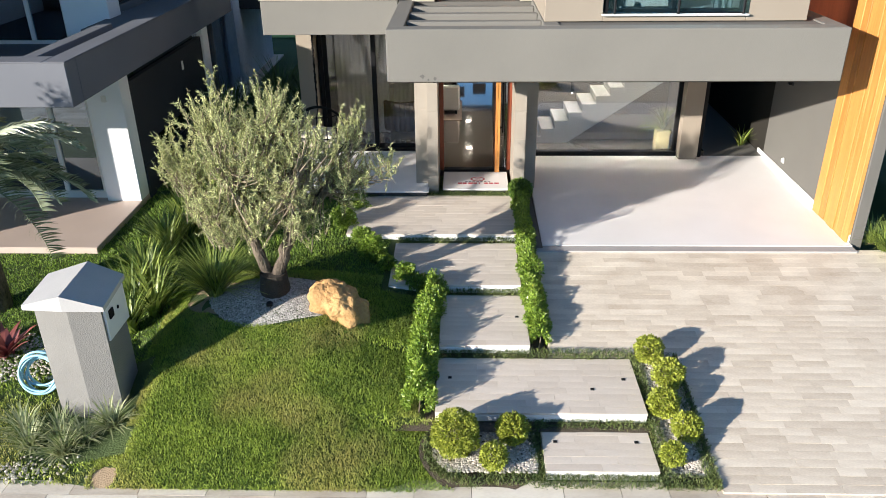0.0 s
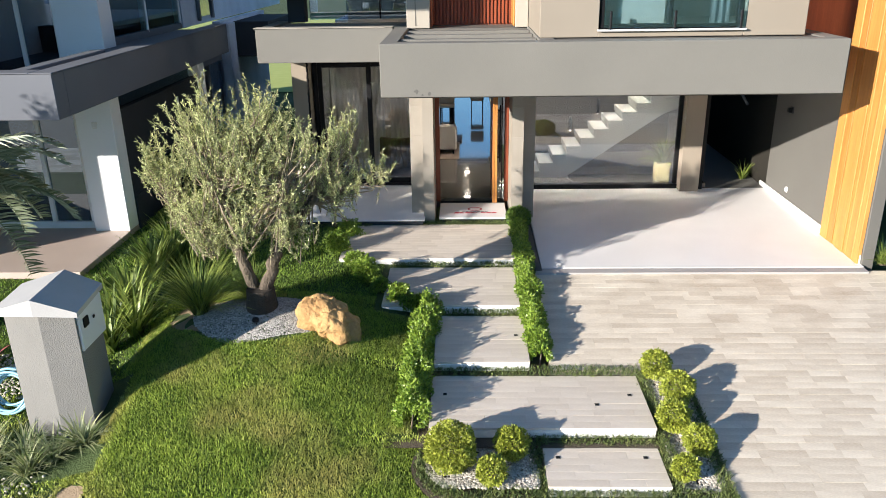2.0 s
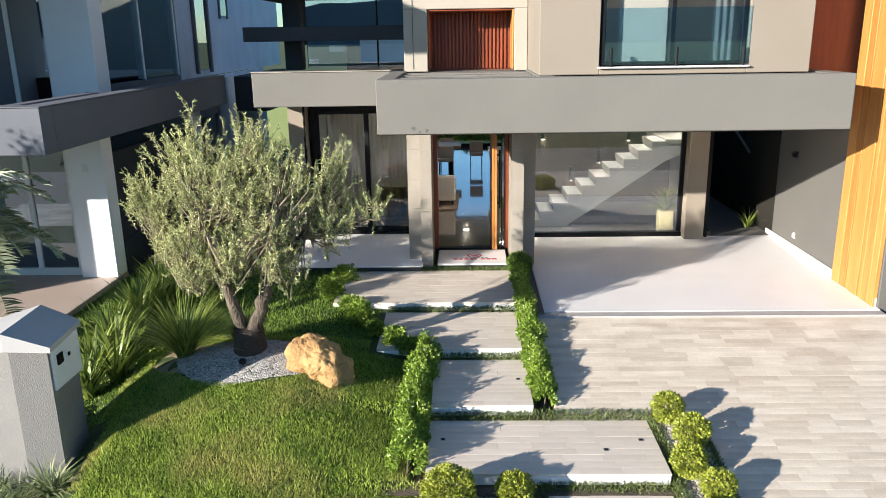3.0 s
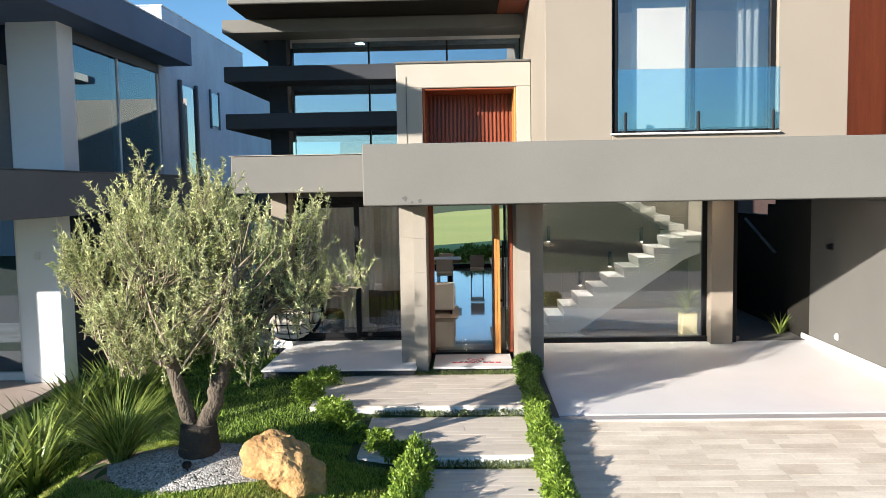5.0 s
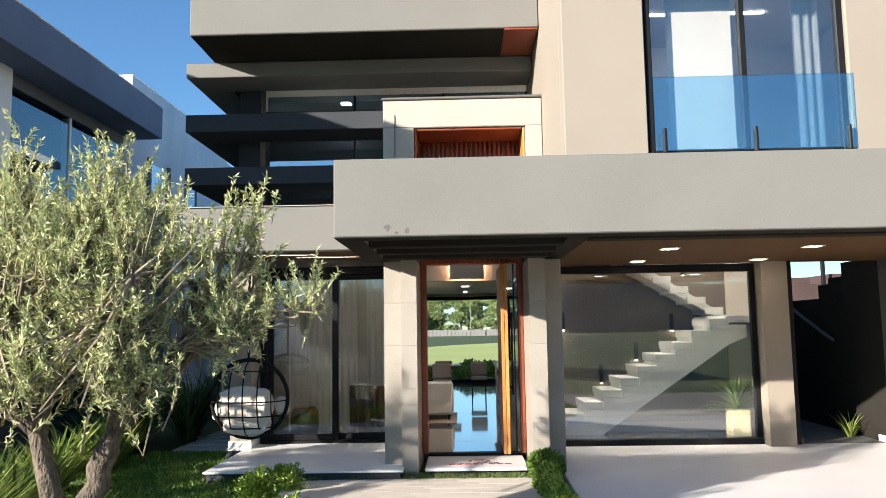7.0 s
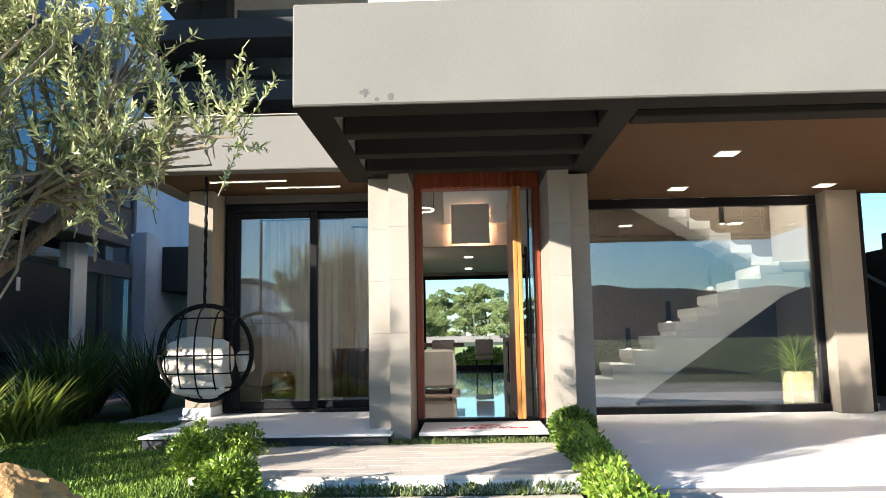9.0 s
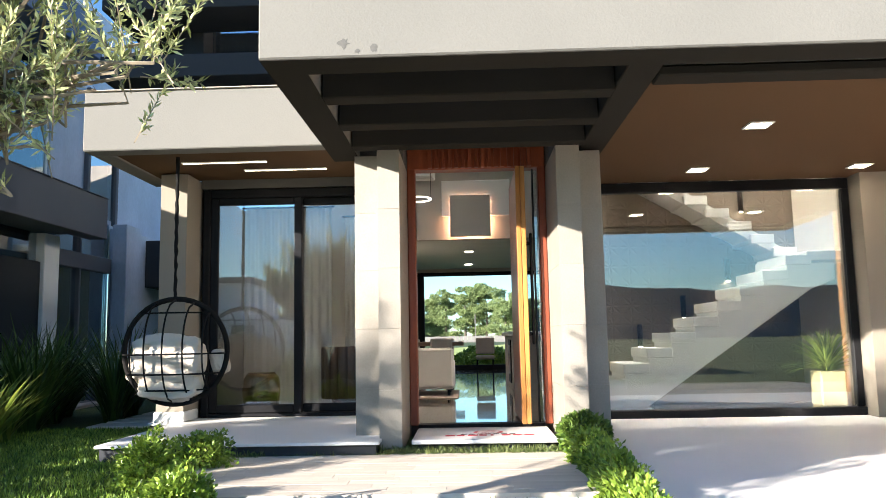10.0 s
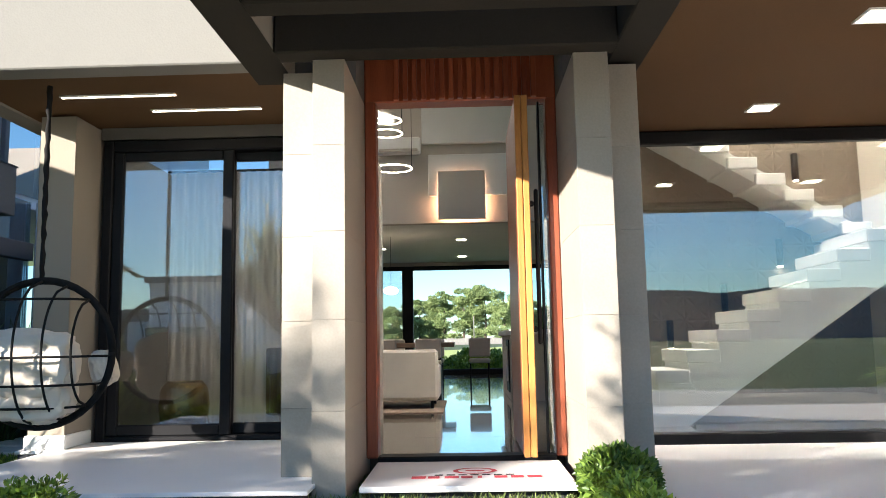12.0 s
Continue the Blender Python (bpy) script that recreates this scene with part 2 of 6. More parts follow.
M_TILEIN = surface("polished_floor", (0.115, 0.094, 0.078), (0.15, 0.125, 0.105), 1.0, 30, 0.09, 0.0, spec=1.0)
M_TILEIN.node_tree.nodes["Principled BSDF"].inputs["Coat Weight"].default_value = 0.8
M_TILEIN.node_tree.nodes["Principled BSDF"].inputs["Coat Roughness"].default_value = 0.02
M_NWALL = surface("neighbour_white", (0.82, 0.83, 0.85), (0.88, 0.89, 0.90), 1.0, 90, 0.85, 0.2)
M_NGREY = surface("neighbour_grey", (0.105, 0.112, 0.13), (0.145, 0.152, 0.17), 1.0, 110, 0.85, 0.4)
M_RELIEF = surface("relief_panel", (0.165, 0.132, 0.10), (0.225, 0.185, 0.145), 1.5, 60, 0.8, 0.1)
M_LAMP = glow("lamp_light", (1.0, 0.87, 0.68), 14.0)
M_LAMPIN = glow("hall_lamp_light", (1.0, 0.88, 0.72), 66.0)
M_DINELAMP = glow("dining_lamp_light", (1.0, 0.88, 0.72), 22.0)
# Fill glow for the stairs, standing in for daylight.
M_STAIRFILL = glow("stair_fill_light", (1.0, 0.92, 0.80), 100.0)
M_LED = glow("led_line_light", (1.0, 0.84, 0.62), 5.0)
M_BARK = surface("olive_bark", (0.022, 0.017, 0.012), (0.19, 0.15, 0.11), 9, 40, 0.95, 1.0, bump_dist=0.04, stretch=(1, 1, 0.45), spread=0.35)
M_OLIVE = leaf_mat("olive_leaf", (0.15, 0.185, 0.05), (0.78, 0.79, 0.41), 0.42, 0.3)
M_BOX = leaf_mat("box_leaf", (0.15, 0.185, 0.02), (0.50, 0.54, 0.085), 0.4, 0.3)
M_HEDGE = leaf_mat("hedge_leaf", (0.07, 0.14, 0.014), (0.33, 0.45, 0.065), 0.35, 0.3)
M_COVER = leaf_mat("groundcover_leaf", (0.045, 0.08, 0.018), (0.22, 0.26, 0.08), 0.5, 0.2)
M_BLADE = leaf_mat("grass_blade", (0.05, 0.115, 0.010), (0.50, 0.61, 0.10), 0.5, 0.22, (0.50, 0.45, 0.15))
# Darker copy of the blades without dry patches; shade is in the colour.
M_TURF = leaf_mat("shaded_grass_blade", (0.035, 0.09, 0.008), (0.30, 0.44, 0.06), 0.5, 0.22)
# Hedge green made darker: the portal's shade is put into it.
M_DEEP = leaf_mat("portal_shade_leaf", (0.035, 0.08, 0.012), (0.17, 0.26, 0.045), 0.35, 0.25)
# Leaf green darkened to hold the shade of the side passage.
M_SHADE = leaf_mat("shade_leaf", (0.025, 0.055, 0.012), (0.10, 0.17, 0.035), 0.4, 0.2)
M_STRAP = leaf_mat("strap_leaf", (0.05, 0.10, 0.016), (0.44, 0.52, 0.12), 0.4, 0.3)
M_PALM = leaf_mat("palm_leaf", (0.12, 0.155, 0.08), (0.42, 0.47, 0.32), 0.4, 0.2)
M_FAR = leaf_mat("far_leaf", (0.10, 0.15, 0.05), (0.34, 0.42, 0.17), 0.7, 0.3)
M_PEBBLE = surface("pebble", (0.27, 0.24, 0.20), (0.62, 0.57, 0.49), 8, 60, 0.7, 0.2, per_island=0.7, spread=0.7)
M_GRAVEL = surface("grey_gravel", (0.15, 0.145, 0.135), (0.50, 0.48, 0.44), 8, 60, 0.8, 0.2, per_island=0.7, spread=0.7)
M_ROCK = surface("ochre_rock", (0.27, 0.13, 0.04), (0.56, 0.35, 0.15), 2.2, 26, 0.85, 0.9, bump_dist=0.02)

# ---- ground ----
YS = [-500, 7.55, 7.75, 9.1, 9.7, 11.0, 13.0, 15.8, 33, 34, 900]
ZS = [-0.99, -0.97, -0.80, -0.47, -0.30, -0.2, -0.22, -0.16, -0.16, -0.12, -0.12]
PY = [7.6, 8.7, 8.75, 10.22, 10.3, 11.9, 12.0, 13.7, 13.8, 15.9]
PZ = [-0.95, -0.84, -0.68, -0.66, -0.50, -0.48, -0.34, -0.32, -0.20, -0.18]


def land(x, y):
    """Height of the garden in plan units."""
    z = float(np.interp(y, YS, ZS))
    if 7.55 < y < 16:
        side = float(np.interp(y, [7.55, 9.2, 13], [-0.97, -0.82, -0.22]))
        k = min(max((-4.5 - x) / 0.8, 0), 1)
        z = z * (1 - k) + side * k
        k = min(max((x + 2.3) / 1.7, 0), 1)
        z = z * (1 - k) + (float(np.interp(y, PY, PZ)) - 0.03) * k
        z += 0.33 * math.exp(-(((x + 3.1) / 1.25) ** 2 + ((y - 11.0) / 0.85) ** 2))
    return z


def drive(y):
    return float(np.interp(y, [7.6, 13.3], [-0.93, -0.19]))


def grid_sheet(name, xs, ys, fn, mat, label, category, kind="structure"):
    verts = [(x, y, fn(x, y)) for y in ys for x in xs]
    nx = len(xs)
    faces = [(j * nx + i, j * nx + i + 1, (j + 1) * nx + i + 1, (j + 1) * nx + i) for j in range(len(ys) - 1) for i in range(nx - 1)]
    return raw_mesh(name, verts, faces, mat, None, label, True, kind, category)


def ground_z(x, y):
    if -0.55 < x < 9.3 and 7 < y < 33.5:
        return land(x, y) - 0.02 if x < 0.4 and 7.5 < y < 8.7 else -1.05
    if -4.4 < x < 9.3 and 15.9 < y < 33.5:
        return -0.3
    return land(x, y) - (0.06 if y < 7.6 else 0)


gx = [-900, -300, -60, -25, -14] + [round(-9 + 0.2 * i, 2) for i in range(44)] + [-0.2, 0.0, 0.2, 0.35, 0.6, 1, 3, 5, 7, 9.2, 9.5, 12, 20, 60, 300, 900]
gy = [-500, -100, -20, 0, 5, 7.2] + [round(7.5 + 0.15 * i, 2) for i in range(60)] + [17, 20, 26, 33, 33.8, 36, 50, 80, 200, 900]
grid_sheet("ground", gx, gy, ground_z, M_GRASS, "lawn soil and grass round the house", "ground")

grid_sheet("side_lot", [9.4, 10, 12, 16, 24, 40, 80], [7.6, 8.2, 9, 11, 13, 15, 18, 24, 33], lambda x, y: -0.9 + 0.035 * (x - 9.4) ** 1.1 + 0.03 * (y - 7.6), M_FIELD, "sunlit grassy lot beyond the carport wall", "ground")

# ---- paving ----
def slab_row(mesh_bank, parent, x0, x1, y, depth, zfn, rng, thick=0.05, name="paver", mat=None):
    x = x0
    while x < x1 - 1e-3:
        ln = rng.choice([0.36, 0.45, 0.5, 0.56, 0.62, 0.75])
        if x1 - (x + ln) < 0.2:
            ln = x1 - x
        ln = min(ln, x1 - x)
        key = (round(ln, 2), round(depth, 3))
        if key not in mesh_bank:
            bm = bmesh.new()
            put_box(bm, -ln / 2 + 0.001, ln / 2 - 0.001, -depth / 2 + 0.001, depth / 2 - 0.001, -thick, 0)
            bm.transform(Matrix.Scale(U, 4))
            me = bpy.data.meshes.new(name)
            bm.to_mesh(me)
            bm.free()
            mesh_bank[key] = finish(me, mat or M_STONE)
        ob = new(name, mesh_bank[key])
        slope = (zfn(y + 0.2) - zfn(y - 0.2)) / 0.4
        ob.parent = parent
        ob.matrix_local = Matrix.Translation(Vector((x + ln / 2, y, zfn(y) + rng.uniform(-0.001, 0.001))) * U - ORG[parent]) @ Matrix.Rotation(math.atan(slope), 4, "X")
        x += ln


# ---- house: structure ----
house_floor = part("floor", boxes((-3.6, 5.95, 18.31, 33.0, -0.25, 0.0), (-0.785, 1.325, 17.26, 18.305, -0.25, 0.0), (-0.55, 1.075, 17.155, 17.255, -0.25, 0.0), bev=0), M_TILEIN, None, "polished dark beige tiled floor indoors", kind="structure", category="floor")
porch = part("porch_floor", boxes((-3.58, -0.76, 15.62, 18.3, -0.03, 0.0), (-3.92, -3.58, 17.72, 18.3, -0.03, 0.0), bev=0.005), M_PORCH, None, "pale beige tiled porch floor", kind="structure", category="floor")
# Charcoal puts the shade below the porch edge into the colour.
part("porch_base", boxes((-3.55, -0.8, 15.68, 18.3, -0.35, -0.032), (-3.9, -3.55, 17.74, 18.3, -0.35, -0.032), bev=0), M_DARK, None, "recessed base under the porch floor, shade in its colour", kind="structure", category="base")
bm = boxes((1.52, 7.4, 13.32, 18.2, -0.5, -0.17), bev=0)
for p in bm.verts:
    p.co.z += 0.08 if p.co.y > 18 else 0.0
garage = part("garage_floor", bm, M_PORCH, None, "pale beige tiled carport floor", kind="structure", category="floor")
part("drain", boxes((1.4, 7.4, 13.1, 13.31, -0.6, -0.182), bev=0.002), M_DRAIN, None, "grey-mauve stone band along the carport edge", kind="structure", category="drain")
part("garage_edge", boxes((1.38, 1.515, 13.2, 17.9, -0.7, -0.16)), M_GREY, None, "grey edging strip of the carport", kind="structure", category="kerb")

# broad canopy with pergola bay
canopy = thing("canopy", (2.5, 15, 2.97), "taupe rendered flat canopy over entrance and carport", "canopy", kind="structure")
part("fascia", boxes((-1.335, 6.47, 13.28, 13.6, 3.0, 3.9), (-1.335, -1.04, 13.6, 16.45, 3.0, 3.9), (6.15, 6.47, 13.6, 15.19, 3.0, 3.9)), M_RENDER, canopy)
part("deck", boxes((1.66, 6.15, 13.6, 13.85, 3.5, 3.88), (1.66, 6.15, 13.85, 18.3, 3.08, 3.88), bev=0), M_GREY, canopy)
part("soffit", boxes((1.66, 6.15, 14.1, 18.3, 3.03, 3.075), (6.155, 7.39, 15.41, 18.3, 3.03, 3.075), bev=0), M_SOFFIT, canopy, "brown painted soffit")
# Rim in two colours: pale sunlit top, dark shaded lower part.
part("lit_rim_top", boxes((1.38, 1.655, 13.602, 16.45, 3.602, 3.9)), M_RENDER, canopy)
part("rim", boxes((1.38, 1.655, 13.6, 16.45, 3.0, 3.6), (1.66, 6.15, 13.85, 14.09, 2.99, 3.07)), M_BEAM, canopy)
# Thin dark sheets carry the shade under the fascia as colour.
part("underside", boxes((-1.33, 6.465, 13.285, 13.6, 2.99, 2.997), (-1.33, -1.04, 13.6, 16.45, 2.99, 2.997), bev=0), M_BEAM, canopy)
# Sun on the beam tops and shade below are put into the colours.
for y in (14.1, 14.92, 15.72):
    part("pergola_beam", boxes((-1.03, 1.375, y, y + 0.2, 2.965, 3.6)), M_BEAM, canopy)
    part("lit_beam_top", boxes((-1.03, 1.375, y - 0.004, y + 0.204, 3.602, 3.88)), M_RENDER, canopy, "beam top kept pale for the sun on it")

M_STAIN = surface("plaster_stain", (0.085, 0.082, 0.075), (0.12, 0.115, 0.105), 20, 120, 0.95, 0.3)
rst = random.Random(2)
for x, z, r in ((-0.72, 3.1, 0.042), (-0.5, 3.06, 0.03), (-0.62, 3.04, 0.02)):
    bm = bmesh.new()
    c0 = bm.verts.new((x, 13.277, z))
    ring = [bm.verts.new((x + r * rst.uniform(0.5, 1.2) * math.cos(a * 0.4), 13.2785, z + r * rst.uniform(0.5, 1.2) * math.sin(a * 0.4))) for a in range(16)]
    for i in range(16):
        bm.faces.new((c0, ring[i], ring[(i + 1) % 16]))
    part("stain", bm, M_STAIN, canopy, "dark weather stain")

# low porch roof
roof_l = thing("porch_roof", (-2.8, 17, 3.2), "taupe rendered flat roof over the porch", "roof", kind="structure")
part("fascia", boxes((-4.25, -1.37, 16.5, 16.75, 3.2, 3.9), (-4.25, -4.0, 16.75, 18.6, 3.2, 3.9)), M_RENDER, roof_l)
part("deck", boxes((-4.0, -1.05, 16.75, 18.6, 3.28, 3.85), bev=0), M_RENDER, roof_l)
part("soffit", boxes((-4.0, -1.05, 16.75, 18.35, 3.22, 3.275), bev=0), M_SOFFIT, roof_l, "brown painted soffit")
part("flashing", boxes((-4.28, -1.37, 16.47, 16.8, 3.902, 3.915)), M_CREAM, roof_l)

# portal columns, clad in long stone tiles
def column(name, x0, x1, y0, y1, z0, z1, label, course=0.62, mat=M_CONC):
    col = thing(name, ((x0 + x1) / 2, (y0 + y1) / 2, z0), label, "column", kind="structure")
    z = z0
    while z < z1 - 1e-3:
        top = min(z + course, z1)
        part("tile", boxes((x0, x1, y0, y1, z, top - 0.0015), bev=0.0012), mat, col)
        z = top
    return col


column("column", -1.06, -0.79, 16.14, 17.3, -0.14, 2.97, "beige stone-clad portal column beside the entrance")
column("column", -0.785, -0.555, 15.87, 17.25, -0.14, 2.97, "beige stone-clad portal column beside the entrance")
column("column", 1.08, 1.325, 15.87, 17.25, -0.14, 2.97, "beige stone-clad portal column beside the entrance")
column("column", 1.33, 1.585, 16.14, 18.2, -0.14, 2.97, "beige stone-clad portal column beside the entrance")
column("column", -3.85, -3.5, 17.8, 18.45, 0.0, 3.2, "taupe rendered porch column behind the hanging chair", 3.2, M_WARM)
column("column", 5.24, 5.68, 17.95, 18.6, -0.17, 3.03, "taupe rendered carport column beside the stair window", 3.3, M_WARM)
part("plinth", boxes((-3.875, -3.475, 17.77, 18.28, 0.001, 0.13)), M_WHITE, None, "white tiled skirting round the porch column", kind="structure", category="skirting")
part("gate_post", boxes((5.7, 5.82, 18.1, 18.3, -0.17, 3.03)), M_FRAME, None, "black post of the side passage", kind="structure", category="post")

part("lintel", boxes((-1.06, 1.585, 16.46, 17.3, 3.42, 3.87), (-1.06, -0.556, 16.46, 17.3, 2.975, 3.42), (1.081, 1.585, 16.46, 17.3, 2.975, 3.42), bev=0), M_GREY, None, "rendered lintel over the entrance portal", kind="structure", category="lintel")

# walls
part("wall_north", boxes((-4.3, 5.9, 33.0, 33.25, 3.14, 7.0), (-4.3, -3.3, 33.0, 33.25, -0.2, 3.14), (3.0, 7.4, 33.0, 33.25, -0.2, 3.14), bev=0), M_WALLIN, None, "plain beige wall round the garden window", kind="structure", category="wall")
part("wall_west", boxes((-3.85, -3.6, 18.46, 33.0, -0.2, 3.2), bev=0), M_RENDER, None, "taupe rendered side wall of the house", kind="structure", category="wall")
part("wall_east", boxes((5.7, 5.95, 18.6, 33.0, -0.2, 3.4), bev=0), M_GREY, None, "grey rendered side wall of the house", kind="structure", category="wall")
part("wall_slider", boxes((-3.49, -1.06, 18.3, 18.5, 3.09, 3.215), (-3.595, -3.47, 18.46, 18.6, 0, 3.2), bev=0), M_GREY, None, "taupe wall round the sliding doors", kind="structure", category="wall")
part("wall_stair", boxes((1.7, 5.7, 20.9, 21.05, 0, 6.6), bev=0), M_RELIEF, None, "textured beige wall behind the staircase", kind="structure", category="wall")
part("wall_upper", boxes((-3.6, 5.7, 25.5, 25.7, 3.25, 6.6), bev=0), M_WALLIN, None, "beige upper wall of the double-height hall", kind="structure", category="wall")
part("ceiling_low", boxes((-4.05, 5.7, 25.7, 33.0, 3.25, 3.4), bev=0), M_WHITE, None, "white flat ceiling of the dining area", kind="structure", category="ceiling")
part("ceiling_high", boxes((-4.3, 5.95, 18.3, 25.7, 6.6, 6.8), bev=0), M_WHITE, None, "white ceiling of the double-height hall", kind="structure", category="ceiling")
part("wall_boundary", boxes((7.4, 7.62, 13.42, 18.3, -0.9, 2.9), (7.4, 7.62, 13.42, 15.4, 2.9, 9.0), (7.4, 7.62, 15.4, 18.3, 2.9, 9.0), bev=0.01), M_GREY, None, "dark grey rendered boundary wall of the carport", kind="structure", category="wall")
# Carries on the grey carport wall; the passage shade is in its colour.
part("wall_passage", boxes((7.4, 7.62, 18.302, 19.6, -0.9, 3.1), (7.4, 7.62, 19.602, 20.15, -0.9, 2.84), (7.4, 7.62, 20.152, 20.6, -0.9, 2.72), (7.4, 7.62, 20.602, 34, -0.9, 2.45), bev=0), M_BEAM, None, "stepped passage wall, coloured dark for the shade there", kind="structure", category="wall")
part("baseboard", boxes((7.36, 7.398, 13.45, 18.6, -0.169, 0.0)), M_WHITE, None, "white skirting along the carport wall", kind="structure", category="baseboard")

# upper storey
part("wall_upper_front", boxes((1.41, 2.43, 13.95, 14.25, 3.9, 9.0), (4.92, 5.98, 13.95, 14.25, 3.9, 9.0), (2.43, 4.92, 13.95, 14.25, 3.9, 4.03), (2.43, 4.92, 13.95, 14.25, 6.45, 9.0), (1.41, 1.66, 14.25, 19.0, 3.9, 9.0), bev=0.01), M_WARM, None, "sand-coloured rendered wall of the upper floor", kind="structure", category="wall")
part("wall_upper_recess", boxes((5.98, 7.4, 15.2, 15.4, 3.08, 9.0), bev=0.01), M_REDWOOD, None, "dark red-brown timber recess beside the upper wall", kind="structure", category="wall")
part("upper_canopy", boxes((-4.2, 1.4, 16.5, 19.5, 6.72, 8.6), bev=0.01), M_RENDER, None, "taupe rendered upper roof slab", kind="structure", category="roof")
for z0, z1, x1 in ((6.44, 6.7, 1.4), (5.46, 5.77, 1.4), (4.51, 4.82, 1.4)):
    part("fin", boxes((-4.7, x1, 17.75, 18.6, z0, z1), (-4.7, -4.1, 18.6, 22.5, z0, z1), bev=0.01), M_RENDER if z0 > 6 else M_DARK, None, "taupe horizontal concrete fin under the upper roof" if z0 > 6 else "charcoal horizontal concrete fin on the upper floor", kind="structure", category="fin")
# Dark sheet added for the shade beneath the taupe roof slab.
part("upper_soffit_shade", boxes((-4.19, 0.85, 16.51, 17.745, 6.705, 6.717), bev=0), M_BEAM, None, "dark sheet for the shade under the upper roof slab", kind="structure", category="soffit")
part("terrace_post", boxes((-4.0, -3.6, 18.61, 19.0, 3.86, 6.72)), M_DARK, None, "charcoal post behind the fins", kind="structure", category="post")
part("terrace_back", boxes((-4.1, 1.41, 20.5, 20.7, 4.4, 6.6), bev=0), M_DARK, None, "dark wall behind the upper windows", kind="structure", category="wall")

# entrance lantern box above the canopy
lantern = thing("entrance_box", (0.15, 16.7, 3.9), "cream rendered box over the entrance with red timber inside", "wall", kind="structure")
part("frame", boxes((-1.08, -0.6, 16.4, 17.7, 3.88, 5.09), (1.14, 1.405, 16.4, 17.7, 3.88, 5.09), (-1.08, 1.405, 16.4, 17.7, 5.09, 5.53)), M_CREAM, lantern)
part("cap", boxes((-1.1, 1.405, 16.37, 17.72, 5.535, 5.575)), M_GREY, lantern)
part("timber_back", boxes((-0.6, 1.14, 17.3, 17.5, 3.3, 5.09), bev=0), M_REDWOOD, lantern)

# upper window with glass rail
win = thing("window_1", (3.67, 13.95, 4.03), "tall black-framed upper window with a glass guard rail", "window", kind="structure")
part("frame", boxes((2.45, 2.53, 14.0, 14.1, 4.04, 6.44), (4.82, 4.9, 14.0, 14.1, 4.04, 6.44), (2.53, 4.82, 14.0, 14.1, 4.04, 4.1), (2.53, 4.82, 14.0, 14.1, 6.1, 6.44), (3.62, 3.7, 14.0, 14.1, 4.1, 6.1)), M_FRAME, win)
for a, b in ((2.53, 3.62), (3.7, 4.82)):
    part("pane", boxes((a, b, 14.04, 14.055, 4.1, 6.1), bev=0), M_BEDGLASS, win)
part("guard_pane", boxes((2.5, 4.93, 13.88, 13.9, 4.06, 4.98), bev=0), M_RAIL, win)
part("window_sill", boxes((2.4, 4.95, 13.86, 14.3, 4.0, 4.03)), M_WHITE, win)
part("upper_room", boxes((1.66, 5.98, 17.0, 17.1, 3.9, 6.8), (5.9, 5.98, 14.3, 17, 3.9, 6.8), (1.66, 5.98, 14.3, 17, 6.5, 6.6), (1.66, 5.98, 14.3, 17, 3.9, 4.0), bev=0), M_WALLIN, None, "plain room behind the upper window", kind="structure", category="wall")

# stair window and sliding doors
sw = thing("window_2", (3.6, 18.3, 0), "large black-framed fixed window before the staircase", "window", kind="structure")
part("frame", boxes((1.6, 5.24, 18.202, 18.35, -0.16, 0.015), (1.6, 5.24, 18.25, 18.35, 2.88, 3.02), (1.6, 1.68, 18.25, 18.35, 0.02, 2.88), (5.14, 5.24, 18.25, 18.35, 0.02, 2.88)), M_FRAME, sw)
part("pane", boxes((1.68, 5.14, 18.29, 18.305, 0.02, 2.88), bev=0), M_GLASS, sw)
sd = thing("door_2", (-2.2, 18.35, 0), "black-framed glass sliding doors to the porch", "door", kind="structure")
part("frame", boxes((-3.46, -3.36, 18.3, 18.5, 0, 3.08), (-3.36, -1.06, 18.3, 18.5, 2.96, 3.08), (-3.36, -1.06, 18.3, 18.5, 0, 0.05)), M_FRAME, sd)
for a, b, y in ((-3.36, -2.1, 18.32), (-2.22, -1.06, 18.42)):
    lf = part("leaf", boxes((a, a + 0.11, y, y + 0.06, 0.05, 2.96), (b - 0.11, b, y, y + 0.06, 0.05, 2.96), (a + 0.11, b - 0.11, y, y + 0.06, 0.05, 0.16), (a + 0.11, b - 0.11, y, y + 0.06, 2.86, 2.96)), M_FRAME, sd)
    part("pane", boxes((a + 0.11, b - 0.11, y + 0.025, y + 0.035, 0.16, 2.86), bev=0), M_SLIDE, lf)

# entrance door frame, transom and open pivot leaf
dr = thing("door_1", (0.25, 17.05, 0), "tall red timber pivot door standing open", "door", kind="structure")
part("jamb", boxes((-0.555, -0.46, 16.95, 17.15, 0, 3.0)), M_REDWOOD, dr)
part("jamb", boxes((0.99, 1.08, 16.95, 17.15, 0, 3.0)), M_REDWOOD, dr)
part("head", boxes((-0.555, 1.08, 16.95, 17.15, 2.98, 3.4)), M_REDWOOD, dr)
part("leaf", boxes((0.715, 0.82, 16.8, 18.15, 0.02, 2.96)), M_REDWOOD, dr)
part("threshold", boxes((-0.46, 0.99, 16.95, 17.15, -0.1, 0.012)), M_FRAME, dr)

